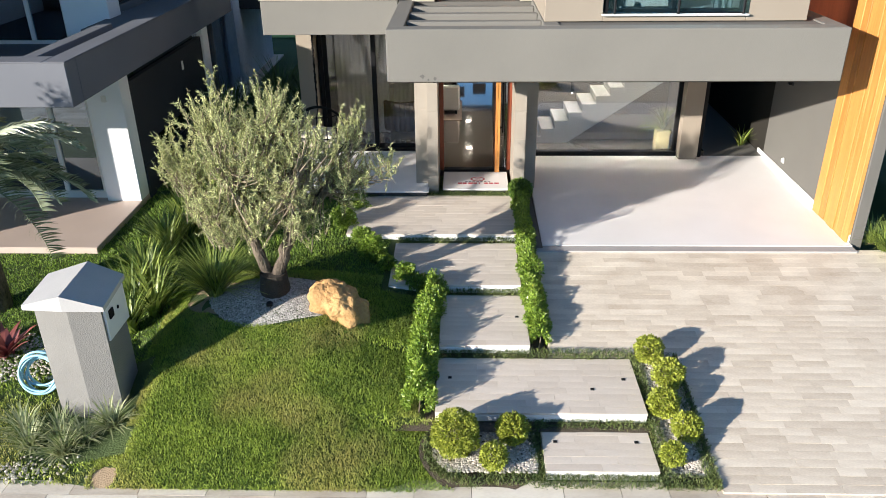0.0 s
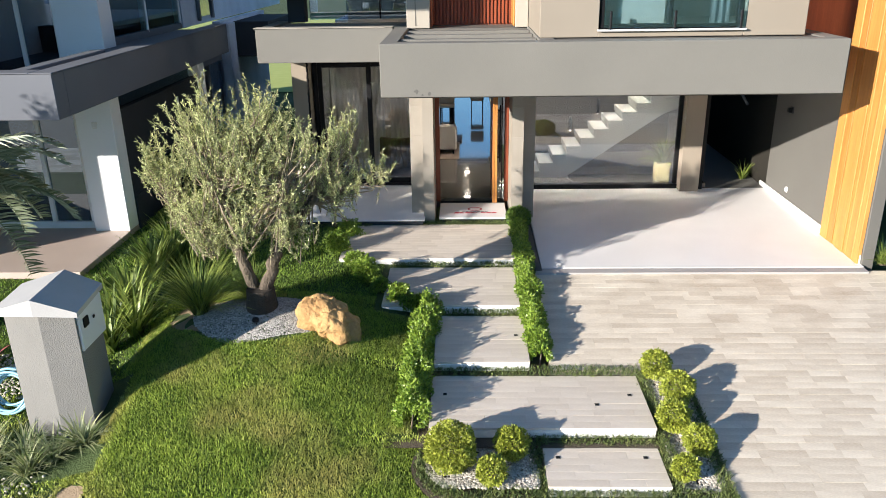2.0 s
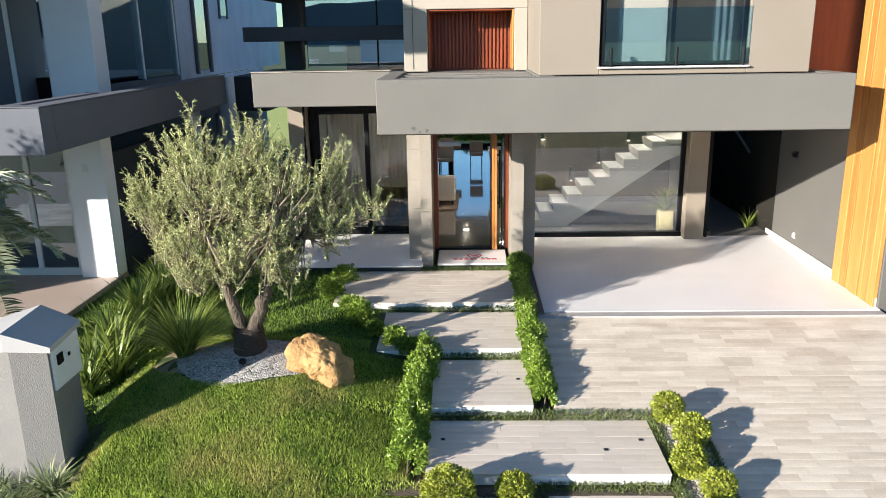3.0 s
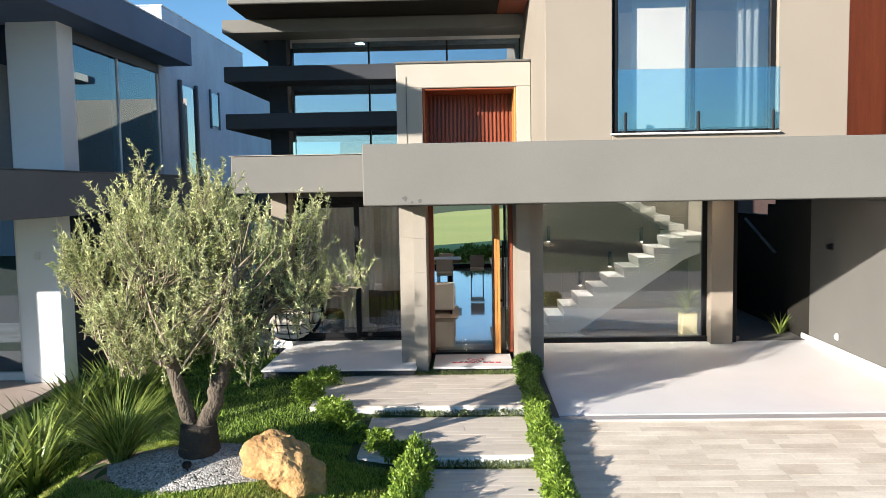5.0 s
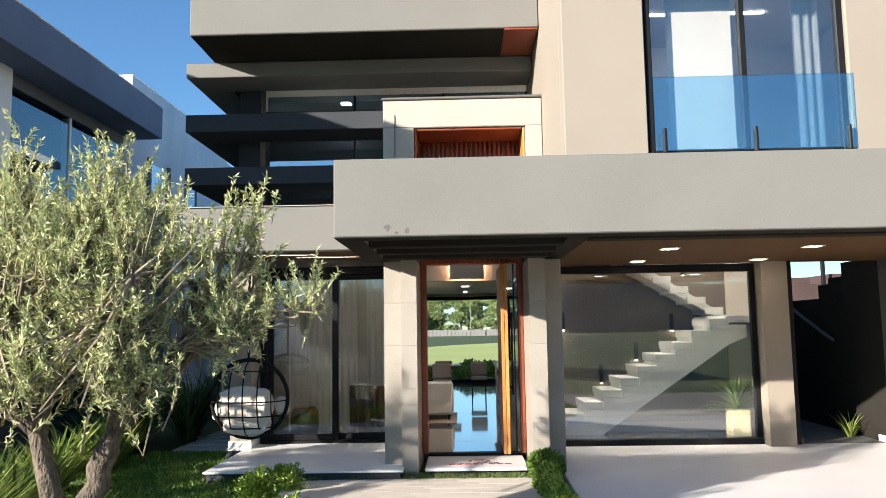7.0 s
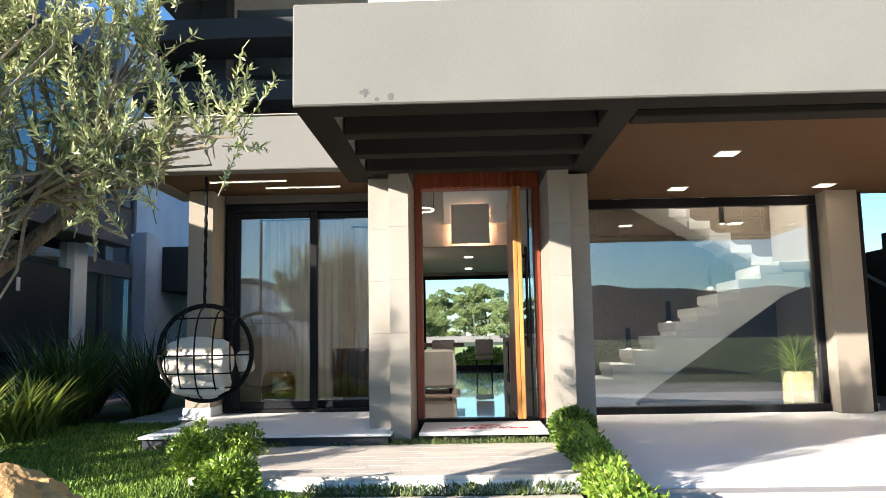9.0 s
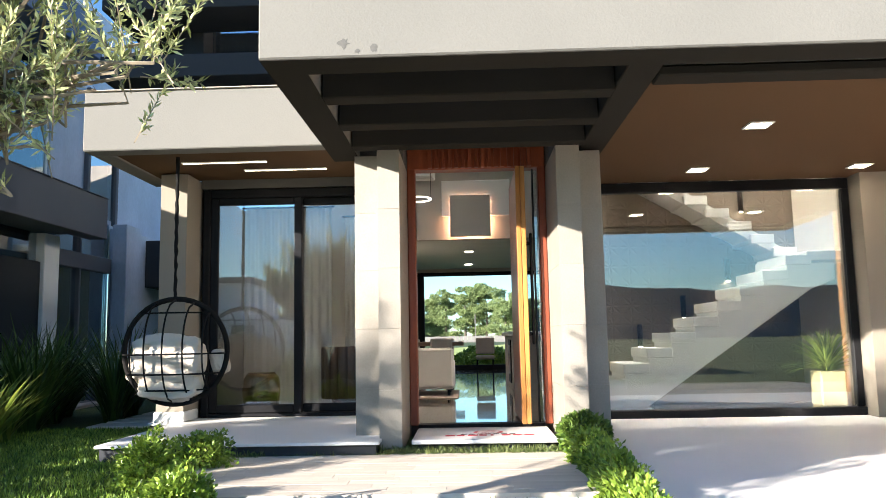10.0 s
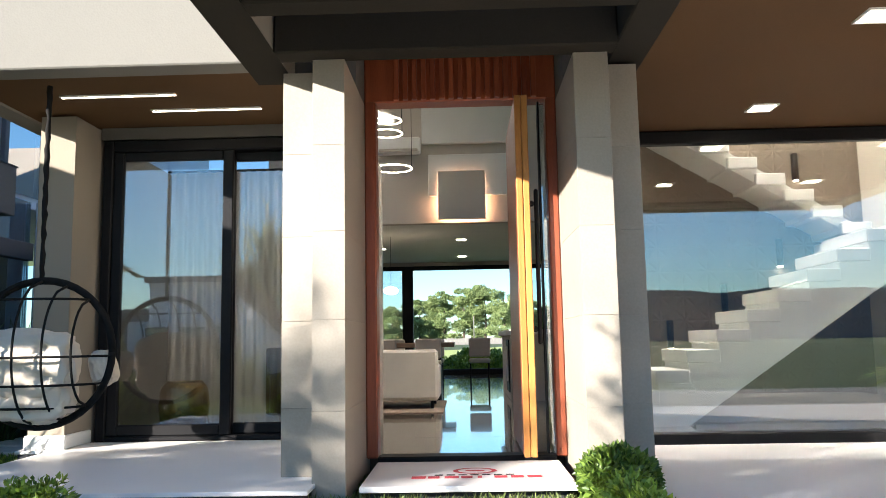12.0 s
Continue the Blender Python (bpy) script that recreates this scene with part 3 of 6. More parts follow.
# stepping pads
rngp = random.Random(4)
PADS = [(-2.32, 1.05, 13.72, 15.72, -0.13), (-1.33, 1.02, 11.92, 13.62, -0.28), (-0.38, 1.06, 10.24, 11.82, -0.43), (-0.4, 2.62, 8.78, 10.14, -0.61), (1.1, 2.6, 7.82, 8.68, -0.80)]
bank = {}
for x0, x1, y0, y1, z in PADS:
    pad = thing("stepping_pad", ((x0 + x1) / 2, (y0 + y1) / 2, z - 0.15), "broad stone-paved step of the garden path", "step", "steps of the garden path", kind="structure")
    part("base", boxes((x0, x1, y0, y1, z - 0.16, z - 0.035)), M_PORCH, pad)
    rows = round((y1 - y0) / 0.145)
    d = (y1 - y0) / rows
    for r in range(rows):
        slab_row(bank, pad, x0, x1, y0 + (r + 0.5) * d, d, lambda y, z=z: z, rngp, 0.034, mat=M_PAD)
# Base coloured dark for the shade under the slab's overhang.
part("door_step_base", boxes((-0.4, 0.95, 15.95, 16.9, -0.35, -0.062), bev=0), M_DARK, None, "recessed base under the entrance slab, shade in its colour", kind="structure", category="base")
part("door_step", boxes((-0.46, 1.0, 15.83, 16.9, -0.06, -0.02), bev=0.006), M_PORCH, None, "pale stone slab before the entrance door", kind="structure", category="step")

# driveway
dway = thing("driveway", (5, 10.4, -0.6), "driveway of long beige and grey stone pavers", "road", kind="structure")
raw_mesh("bed", [(1.36, 10.2, drive(10.2) - 0.045), (9.2, 10.2, drive(10.2) - 0.045), (9.2, 13.22, drive(13.22) - 0.045), (1.36, 13.22, drive(13.22) - 0.045), (3.35, 7.55, drive(7.55) - 0.045), (9.2, 7.55, drive(7.55) - 0.045), (3.3, 10.2, drive(10.2) - 0.045)], [(0, 1, 2, 3), (4, 5, 1, 6)], M_JOINT, dway)
y, d, bank2 = 7.6, 0.14, {}
while y < 11.2:
    slab_row(bank2, dway, 1.38 if y > 10.2 else 3.38, 8.4, y + d / 2, d, drive, rngp, 0.04)
    y += d
V, F = [], []
while y < 13.1:
    x = 1.38
    while x < 8.4:
        ln = rngp.choice([0.36, 0.45, 0.5, 0.56, 0.62, 0.75])
        b, dz, e = len(V), rngp.uniform(-0.001, 0.001), 0.001
        xa, xb, ya, yb = x + e, x + ln - e, y + e, y + d - e
        V += [(px, py, drive(py) + dz - low) for low in (0.0, 0.04) for px, py in ((xa, ya), (xb, ya), (xb, yb), (xa, yb))]
        F += [(b, b + 1, b + 2, b + 3), (b, b + 4, b + 5, b + 1), (b + 1, b + 5, b + 6, b + 2), (b + 2, b + 6, b + 7, b + 3), (b + 3, b + 7, b + 4, b)]
        x += ln
    y += d
raw_mesh("paver_field", V, F, M_STONE_FAR, dway, "upper courses of stone pavers", False, "stuff")
walkway = part("pavement", boxes((-60, 60, -2.5, 7.56, -1.2, -0.97), bev=0), M_JOINT, None, "pavement of pale stone slabs along the street", kind="structure", category="pavement")
part("street", boxes((-200, 200, -12, -2.5, -1.3, -1.08), bev=0), M_GREY, None, "grey asphalt street", kind="structure", category="road")

# neighbour's house
nb = thing("neighbour_house", (-9, 18, -0.2), "white and charcoal modern house next door", "house")
part("floor_slab", boxes((-16, -7.0, 13.0, 30, -0.45, -0.1)), M_NFLOOR, nb)
part("canopy_beam", boxes((-16, -6.36, 12.12, 12.5, 2.89, 3.62), (-6.7, -6.36, 12.5, 21.6, 2.89, 3.62), (-7.3, -7.04, 12.502, 15.6, 2.89, 3.62)), M_NGREY, nb)
part("deck", boxes((-16, -7.302, 12.502, 16.94, 2.9, 2.95), (-7.038, -6.702, 12.502, 15.6, 2.9, 3.05), (-7.7, -6.702, 15.602, 21.6, 3.0, 3.5), bev=0), M_NGREY, nb)
part("column", boxes((-7.75, -7.0, 15.3, 15.75, -0.1, 2.9)), M_NWALL, nb)
part("side_wall", boxes((-7.2, -7.0, 15.75, 20.6, 0.55, 2.4), (-7.3, -6.95, 15.75, 20.6, -0.2, 0.55), bev=0.01), M_DARK, nb)
part("front_glass", boxes((-16, -7.75, 15.55, 15.58, 0, 2.9), bev=0), M_NGLASS, nb)
part("upper_column", boxes((-8.6, -7.6, 16.8, 17.4, 2.95, 6.6)), M_NWALL, nb)
part("roof_slab", boxes((-16, -6.96, 11.0, 22.4, 6.55, 7.3)), surface("neighbour_navy", (0.085, 0.115, 0.19), (0.14, 0.18, 0.27), 1.0, 60, 0.8, 0.4), nb)
part("upper_wall", boxes((-16, -7.7, 22.4, 29.8, 3.5, 8.12), (-16, -7.7, 29.8, 34, 3.5, 7.6)), M_NBLUE, nb)
part("wall_coping", boxes((-16, -7.68, 22.38, 29.82, 8.122, 8.16)), M_NWALL, nb)
part("roof_coping", boxes((-7.2, -6.94, 10.98, 22.42, 7.302, 7.33), (-16, -7.2, 10.98, 11.2, 7.302, 7.33)), M_NWALL, nb)
part("window_reveal", boxes((-7.76, -7.66, 21.95, 22.39, 3.5, 6.54)), M_NBLUE, nb)
part("upper_glass", boxes((-7.75, -7.72, 17.4, 21.94, 3.6, 6.55), bev=0), M_NSIDE, nb)
part("upper_glass", boxes((-16, -8.6, 17.0, 17.03, 2.95, 6.55), bev=0), M_NGLASS, nb)

# ---- carport wall cladding ----
clad = thing("timber_cladding", (7.38, 14.2, -0.19), "golden vertical timber boards on the carport wall", "cladding", kind="structure")
yb, rc = 13.46, random.Random(9)
for wdt in (0.2, 0.26, 0.12, 0.3, 0.16, 0.22, 0.3):
    off = rc.uniform(0.0, 0.025)
    part("board", boxes((7.33 - off, 7.398, yb, yb + wdt - 0.012, -0.18, 8.9), bev=0.008), M_WOOD, clad)
    yb += wdt
wl = thing("wall_lamp", (7.36, 17.35, 1.9), "small black cube lamp on the carport wall", "lamp")
part("body", boxes((7.30, 7.384, 17.3, 17.41, 1.9, 2.0)), M_FRAME, wl)
part("bracket", boxes((7.385, 7.398, 17.28, 17.43, 1.88, 2.02)), M_DARK, wl)
so = thing("socket", (7.39, 17.04, 0.2), "small white weatherproof socket on the carport wall", "socket")
part("plate", boxes((7.375, 7.398, 16.99, 17.09, 0.14, 0.27)), M_WHITE, so)
part("cover", boxes((7.35, 7.374, 17.0, 17.08, 0.16, 0.25)), M_WHITE, so)

# ---- ceiling lights ----
def downlight(x, y, z=3.03, mat=None):
    t = thing("downlight", (x, y, z), "square recessed ceiling light, switched on", "lamp", "downlights of the carport")
    part("trim", boxes((x - 0.12, x + 0.12, y - 0.12, y - 0.1, z - 0.012, z), (x - 0.12, x + 0.12, y + 0.1, y + 0.12, z - 0.012, z), (x - 0.12, x - 0.1, y - 0.1, y + 0.1, z - 0.012, z), (x + 0.1, x + 0.12, y - 0.1, y + 0.1, z - 0.012, z), bev=0), M_WHITE, t)
    part("diffuser", boxes((x - 0.1, x + 0.1, y - 0.1, y + 0.1, z - 0.008, z - 0.002), bev=0), mat or M_LAMP, t)


for x in (3.05, 5.05, 6.7):
    for y in (15.52, 17.55):
        if not (x > 6 and y > 17):
            downlight(x, y)
for x0, x1, y in ((-3.37, -2.33, 17.27), (-2.72, -1.67, 17.74)):
    t = thing("linear_light", ((x0 + x1) / 2, y, 3.22), "slim recessed light line in the porch soffit", "lamp", "porch light lines")
    part("profile", boxes((x0 - 0.01, x1 + 0.01, y - 0.03, y - 0.02, 3.205, 3.22), (x0 - 0.01, x1 + 0.01, y + 0.02, y + 0.03, 3.205, 3.22), bev=0), M_WHITE, t)
    part("diffuser", boxes((x0, x1, y - 0.02, y + 0.02, 3.208, 3.216), bev=0), M_LED, t)

# ---- entrance: slatted transom, door details, worn writing on the step ----
for i in range(16):
    x = -0.3 + i * 0.078
    part("slat", boxes((x, x + 0.045, 16.9, 16.948, 2.99, 3.38), bev=0.005), M_REDWOOD, dr)
# Edge of the red leaf in gold timber: the sun is in the colour.
for i in range(2):
    part("leaf_edge", boxes((0.715 + 0.055 * i, 0.765 + 0.056 * i, 16.77, 16.799, 0.02, 2.96), bev=0.006), M_WOOD, dr)
hd = part("pull_handle", boxes((0.87, 0.905, 16.95, 16.985, 0.9, 2.2), (0.82, 0.87, 16.95, 16.985, 1.0, 1.05), (0.82, 0.87, 16.95, 16.985, 2.05, 2.1)), M_FRAME, dr, "long black bar handle")
part("side_pane", boxes((0.94, 0.985, 17.04, 17.055, 0.02, 2.97), bev=0), M_GLASS, dr)
part("side_frame", boxes((0.925, 0.94, 17.0, 17.1, 0.02, 2.97), bev=0), M_FRAME, dr)
M_RED = surface("red_paint", (0.42, 0.03, 0.05), (0.50, 0.05, 0.07), 3, 60, 0.6, 0.05)
mark = thing("step_emblem", (0.32, 16.25, -0.018), "red emblem and bars painted on the pale step", "sign")
bm = bmesh.new()
for k in range(24):
    a0, a1 = 2 * math.pi * k / 24, 2 * math.pi * (k + 1) / 24
    q = [(0.32 + r * math.cos(a) * 1.25, 16.42 + r * math.sin(a), -0.0165) for a, r in ((a0, 0.1), (a0, 0.13), (a1, 0.13), (a1, 0.1))]
    bm.faces.new([bm.verts.new(p) for p in q])
part("emblem_ring", bm, M_RED, mark)
part("emblem_stroke", boxes((0.25, 0.39, 16.405, 16.44, -0.018, -0.0155), bev=0), M_RED, mark)
for k, w in enumerate((0.1, 0.08, 0.1, 0.08, 0.03, 0.09, 0.09, 0.1)):
    part("bar", boxes((-0.13 + 0.117 * k, -0.13 + 0.117 * k + w, 16.12, 16.2, -0.018, -0.0155), bev=0), M_RED, mark)
for k in range(7):
    part("bar", boxes((0.03 + 0.085 * k, 0.09 + 0.085 * k, 16.235, 16.265, -0.018, -0.0155), bev=0), M_FRAME, mark)

# ---- hanging chair ----
M_CORD = surface("black_cord", (0.008, 0.0075, 0.007), (0.018, 0.017, 0.016), 20, 200, 0.8, 0.4, spec=0.1)
M_CUSH = surface("cream_cushion", (0.60, 0.51, 0.41), (0.70, 0.61, 0.51), 3, 120, 0.9, 0.3)
hc = thing("hanging_chair", (-3.3, 17.0, 0.28), "black cord hanging chair with cream cushions", "chair")
CX, CY, CZ, CR = -3.3, 16.98, 0.9, 0.61


def bowl(u, v):
    """A point of the basket: u across, v up, each from -1 to 1 of the rim's radius."""
    r = min(math.hypot(u, v), 1.0)
    return (CX + u * CR, CY - 0.42 * math.sqrt(max(1 - r * r, 0)), CZ + v * CR)


bm = bmesh.new()
tube(bm, [(CX + CR * math.cos(2 * math.pi * k / 40), CY + 0.0, CZ + CR * math.sin(2 * math.pi * k / 40)) for k in range(41)], 0.032, 8)
part("rim", bm, M_CORD, hc, smooth=True)
for u in (-0.68, -0.36, 0.0, 0.36, 0.68):
    lim = math.sqrt(1 - u * u)
    bm = tube(bmesh.new(), [bowl(u, -lim + 2 * lim * k / 16) for k in range(17)], 0.011, 6)
    part("cord", bm, M_CORD, hc, smooth=True)
for v in (-0.72, -0.42, -0.05, 0.72):
    lim = math.sqrt(1 - v * v)
    bm = tube(bmesh.new(), [bowl(-lim + 2 * lim * k / 16, v) for k in range(17)], 0.011, 6)
    part("cord", bm, M_CORD, hc, smooth=True)
rr = random.Random(3)
bm = tube(bmesh.new(), [(CX - 0.02 + 0.004 * math.sin(k * 2.1), CY, CZ + CR + (3.22 - CZ - CR) * k / 30) for k in range(31)], [0.015 + 0.012 * rr.random() for k in range(31)], 8)
part("rope", bm, M_CORD, hc, "thick knotted black rope", smooth=True)


def pillow(u, v, w, h, d, tilt=0.0, push=0.0, tufts=()):
    bm = bmesh.new()
    bmesh.ops.create_uvsphere(bm, u_segments=64, v_segments=44, radius=1)
    bm.transform(Matrix.Rotation(math.pi / 2, 4, "X"))
    for p in bm.verts:
        x, y, z = p.co
        f = lambda a: math.copysign(abs(a) ** 0.6, a)
        nz = 1 + 0.12 * noise.noise(Vector((x * 2.2 + u * 7, y * 2 + v * 5, z * 2.2))) + 0.06 * noise.noise(Vector((x * 6, y * 6, z * 6 + u)))
        X, Z, Y = f(x), f(z), math.copysign(abs(y) ** 0.7, y)
        for ax, az in tufts:
            r = math.hypot((X - ax) * w / h, Z - az)
            Y *= 1 - 0.62 * math.exp(-(r / 0.13) ** 2) - 0.2 * math.exp(-r / 0.35) * (0.5 + 0.5 * math.sin(7 * math.atan2(Z - az, X - ax) + ax * 9))
        Y += 0.06 * noise.noise(Vector((X * 5 + v * 9, 1.3, Z * 3 + u)))
        p.co = (X * w * nz, Y * d * nz, Z * h * nz)
    c = bowl(u, v)
    bm.transform(Matrix.Translation((c[0], c[1] + 0.21 + push, c[2])) @ Matrix.Rotation(tilt, 4, "Y"))
    part("cushion", bm, M_CUSH, hc, smooth=True)


pillow(-0.02, -0.13, 0.43, 0.27, 0.14, 0.02, 0.03, ((-0.5, 0.42), (0.4, 0.45), (0.02, -0.1), (-0.55, -0.5), (0.5, -0.45)))
pillow(-0.01, -0.56, 0.37, 0.2, 0.15, -0.02, 0.02, ((-0.35, 0.1), (0.35, 0.0), (0.0, -0.5)))
pillow(0.0, -0.8, 0.2, 0.1, 0.13, 0.04, 0.05, ((0.1, 0.1),))
pillow(-0.8, -0.3, 0.1, 0.17, 0.11, 0.25, 0.1)
pillow(0.82, -0.22, 0.1, 0.15, 0.11, -0.25, 0.1)

# ---- meter pillar by the street ----
mp = thing("meter_pillar", (-5.45, 9.3, -0.85), "grey rendered meter pillar with a pitched stone cap", "pillar")
M_PIL = surface("pillar_render", (0.17, 0.165, 0.155), (0.225, 0.22, 0.205), 2, 90, 0.95, 0.9, bump_dist=0.008)
M_PANEL = surface("panel_white", (0.66, 0.67, 0.68), (0.72, 0.73, 0.74), 1.5, 50, 0.45, 0.03)


def prism(outline, z0, z1):
    bm = bmesh.new()
    lo = [bm.verts.new((x, y, z0)) for x, y in outline]
    hi = [bm.verts.new((x, y, z1)) for x, y in outline]
    n = len(outline)
    bm.faces.new(lo[::-1])
    bm.faces.new(hi)
    for i in range(n):
        bm.faces.new((lo[i], lo[(i + 1) % n], hi[(i + 1) % n], hi[i]))
    return bm


part("body", prism([(-5.92, 8.98), (-5.4, 8.86), (-4.97, 8.94), (-5.03, 9.7), (-5.98, 9.7)], -1.0, 1.03), M_PIL, mp)
M_CAP = surface("cap_stone", (0.16, 0.16, 0.165), (0.24, 0.24, 0.24), 2, 60, 0.6, 0.2)
bm = bmesh.new()
fl, fm, fr_, br, bmid, bl = [(-6.02, 8.88), (-5.4, 8.76), (-4.87, 8.84), (-4.97, 9.8), (-5.46, 9.8), (-6.1, 9.8)]
zt = (1.06, 1.27, 1.06, 1.06, 1.27, 1.06)
top = [bm.verts.new((x, y, z)) for (x, y), z in zip((fl, fm, fr_, br, bmid, bl), zt)]
bot = [bm.verts.new((x, y, 0.99 if i not in (1, 4) else 1.04)) for i, (x, y) in enumerate((fl, fm, fr_, br, bmid, bl))]
for f in ((top[0], top[1], top[4], top[5]), (top[1], top[2], top[3], top[4]), (bot[5], bot[4], bot[1], bot[0]), (bot[4], bot[3], bot[2], bot[1])):
    bm.faces.new(f)
for i in range(6):
    j = (i + 1) % 6
    bm.faces.new((bot[i], bot[j], top[j], top[i]))
bmesh.ops.recalc_face_normals(bm, faces=bm.faces)
part("cap", bm, surface("cap_render", (0.36, 0.355, 0.35), (0.50, 0.49, 0.475), 1.5, 70, 0.7, 0.3), mp, "pitched pale stone cap")
pn = part("meter_door", boxes((-5.0, -4.945, 8.99, 9.66, 0.42, 1.0)), M_PANEL, mp, "white meter cabinet door")
part("meter_window", boxes((-4.945, -4.935, 9.08, 9.22, 0.72, 0.86)), M_FRAME, pn)
part("latch", boxes((-4.945, -4.93, 9.34, 9.39, 0.74, 0.79)), M_FRAME, pn)

# coiled hose
M_HOSE = surface("hose_blue", (0.20, 0.42, 0.52), (0.34, 0.58, 0.68), 6, 60, 0.4, 0.05)
ho = thing("garden_hose", (-6.5, 9.45, -0.75), "coiled pale blue garden hose leaning on the pillar", "hose")
rh = random.Random(12)
for k in range(7):
    r0, dx, dz, tl = 0.27 + 0.09 * rh.random(), rh.uniform(-0.07, 0.07), rh.uniform(-0.05, 0.07), rh.uniform(0.4, 1.0)
    bm = tube(bmesh.new(), [(-6.45 + dx + r0 * math.cos(2 * math.pi * i / 36), 9.45 + k * 0.02 + tl * 0.6 * r0 * math.sin(2 * math.pi * i / 36), -0.5 + dz + r0 * 0.85 * math.sin(2 * math.pi * i / 36)) for i in range(37)], 0.02, 7)
    part("coil", bm, M_HOSE, ho, smooth=True)

# ---- rock ----
bm = bmesh.new()
bmesh.ops.create_icosphere(bm, subdivisions=5, radius=1)
for p in bm.verts:
    d = p.co.copy()
    n = noise.noise(d * 1.1 + Vector((3, 1, 2))) * 0.35 + noise.noise(d * 2.6) * 0.16 + noise.noise(d * 7) * 0.045
    cell = noise.voronoi(d * 1.7)[0]
    k = 1 + n + 0.25 * (cell[1] - cell[0]) - 0.1
    p.co = (-2.0 + d.x * 0.46 * k, 10.75 + d.y * 0.36 * k, -0.02 + d.z * 0.45 * k + 0.06 * d.x * -1)
part("boulder", bm, M_ROCK, None, "ochre boulder with rough broken faces on the lawn", category="rock", smooth=False)

# ---- gravel and pebbles ----
def pebbles(name, spots, mat, label, rng, size=0.03):
    base = bmesh.new()
    bmesh.ops.create_icosphere(base, subdivisions=1, radius=1)
    bv = np.array([v.co[:] for v in base.verts])
    bf = np.array([[v.index for v in f.verts] for f in base.faces])
    base.free()
    n = len(spots)
    sc = rng.uniform(0.6, 1.3, (n, 1, 3)) * size * np.array([1, 1, 0.6])
    V = (bv[None] * sc + np.asarray(spots)[:, None, :]).reshape(-1, 3)
    F = (bf[None] + (np.arange(n) * len(bv))[:, None, None]).reshape(-1, 3)
    return raw_mesh(name, V, F, mat, None, label, True, "stuff", "gravel")


rn = np.random.default_rng(5)
pts = []
while len(pts) < 11500:
    a, r = rn.uniform(0, 2 * math.pi), math.sqrt(rn.uniform(0, 1))
    x, y = -3.05 + 1.15 * r * math.cos(a), 11.0 + (0.72 + 0.1 * math.cos(3 * a)) * r * math.sin(a)
    pts.append((x, y, land(x, y) + 0.012))
pebbles("gravel_mound", pts, M_GRAVEL, "pale grey gravel mound round the olive trunk", rn, 0.019)
pts = []
for n, (x0, x1, y0, y1) in ((2600, (-0.42, 1.0, 7.82, 8.66)), (3000, (2.72, 3.3, 7.85, 10.3))):
    for _ in range(n):
        x, y = rn.uniform(x0, x1), rn.uniform(y0, y1)
        if x < 0.2 and math.hypot(x - 0.25, y - 8.35) > 0.68:
            continue
        pts.append((x, y, (-0.845 if x < 1.5 else drive(y) - 0.02) + 0.015))
for _ in range(900):
    x, y = rn.uniform(-7.6, -6.1), rn.uniform(9.6, 10.7)
    pts.append((x, y, land(x, y) + 0.02))
for _ in range(180):
    x, y = -6.0 + rn.normal() * 0.35, 7.85 + rn.normal() * 0.12
    pts.append((x, y, land(x, y) + 0.02))
pebbles("white_pebbles", pts, M_PEBBLE, "white pebbles in the planting beds", rn, 0.024)
V = [(0.25, 8.3, -0.85)]
for k in range(28):
    a = 2 * math.pi * k / 28
    x, y = min(0.25 + 0.86 * math.cos(a), 1.08), min(max(8.3 + 0.78 * math.sin(a), 7.58), 8.74)
    V.append((x, y, float(np.interp(y, [7.57, 7.9, 8.74], [-0.975, -0.87, -0.85]))))
raw_mesh("bed_soil_front", V, [(0, k + 1, (k + 1) % 28 + 1) for k in range(28)], M_SOIL, None, "soil of the rounded front planting bed", kind="structure", category="ground")
raw_mesh("bed_soil_side", [(2.64, 7.7, -0.95), (3.36, 7.7, -0.95), (3.36, 10.35, drive(10.35) - 0.04), (2.64, 10.35, drive(10.35) - 0.04)], [(0, 1, 2, 3)], M_SOIL, None, "soil of the planting bed beside the drive", kind="structure", category="ground")
raw_mesh("gap_soil", [(-1.4, 8.6, -0.80), (2.64, 8.6, -0.80), (2.64, 16.0, -0.18), (-1.4, 16.0, -0.30)], [(0, 1, 2, 3)], M_SOIL, None, "soil between the stepping pads", kind="structure", category="ground")

# ---- foliage builders ----
def ball_cloud(rng, n, radii, lumps=0.12, shell=0.35):
    d = rng.normal(size=(n, 3))
    d /= np.linalg.norm(d, axis=1, keepdims=True)
    k = 1 + lumps * np.array([noise.noise(Vector(v) * 2.3 + Vector((radii[0] * 9, n * 0.01, 0))) for v in d])
    r = (1 - shell * rng.uniform(0, 1, n) ** 2) * k
    return d * r[:, None] * np.array(radii), d


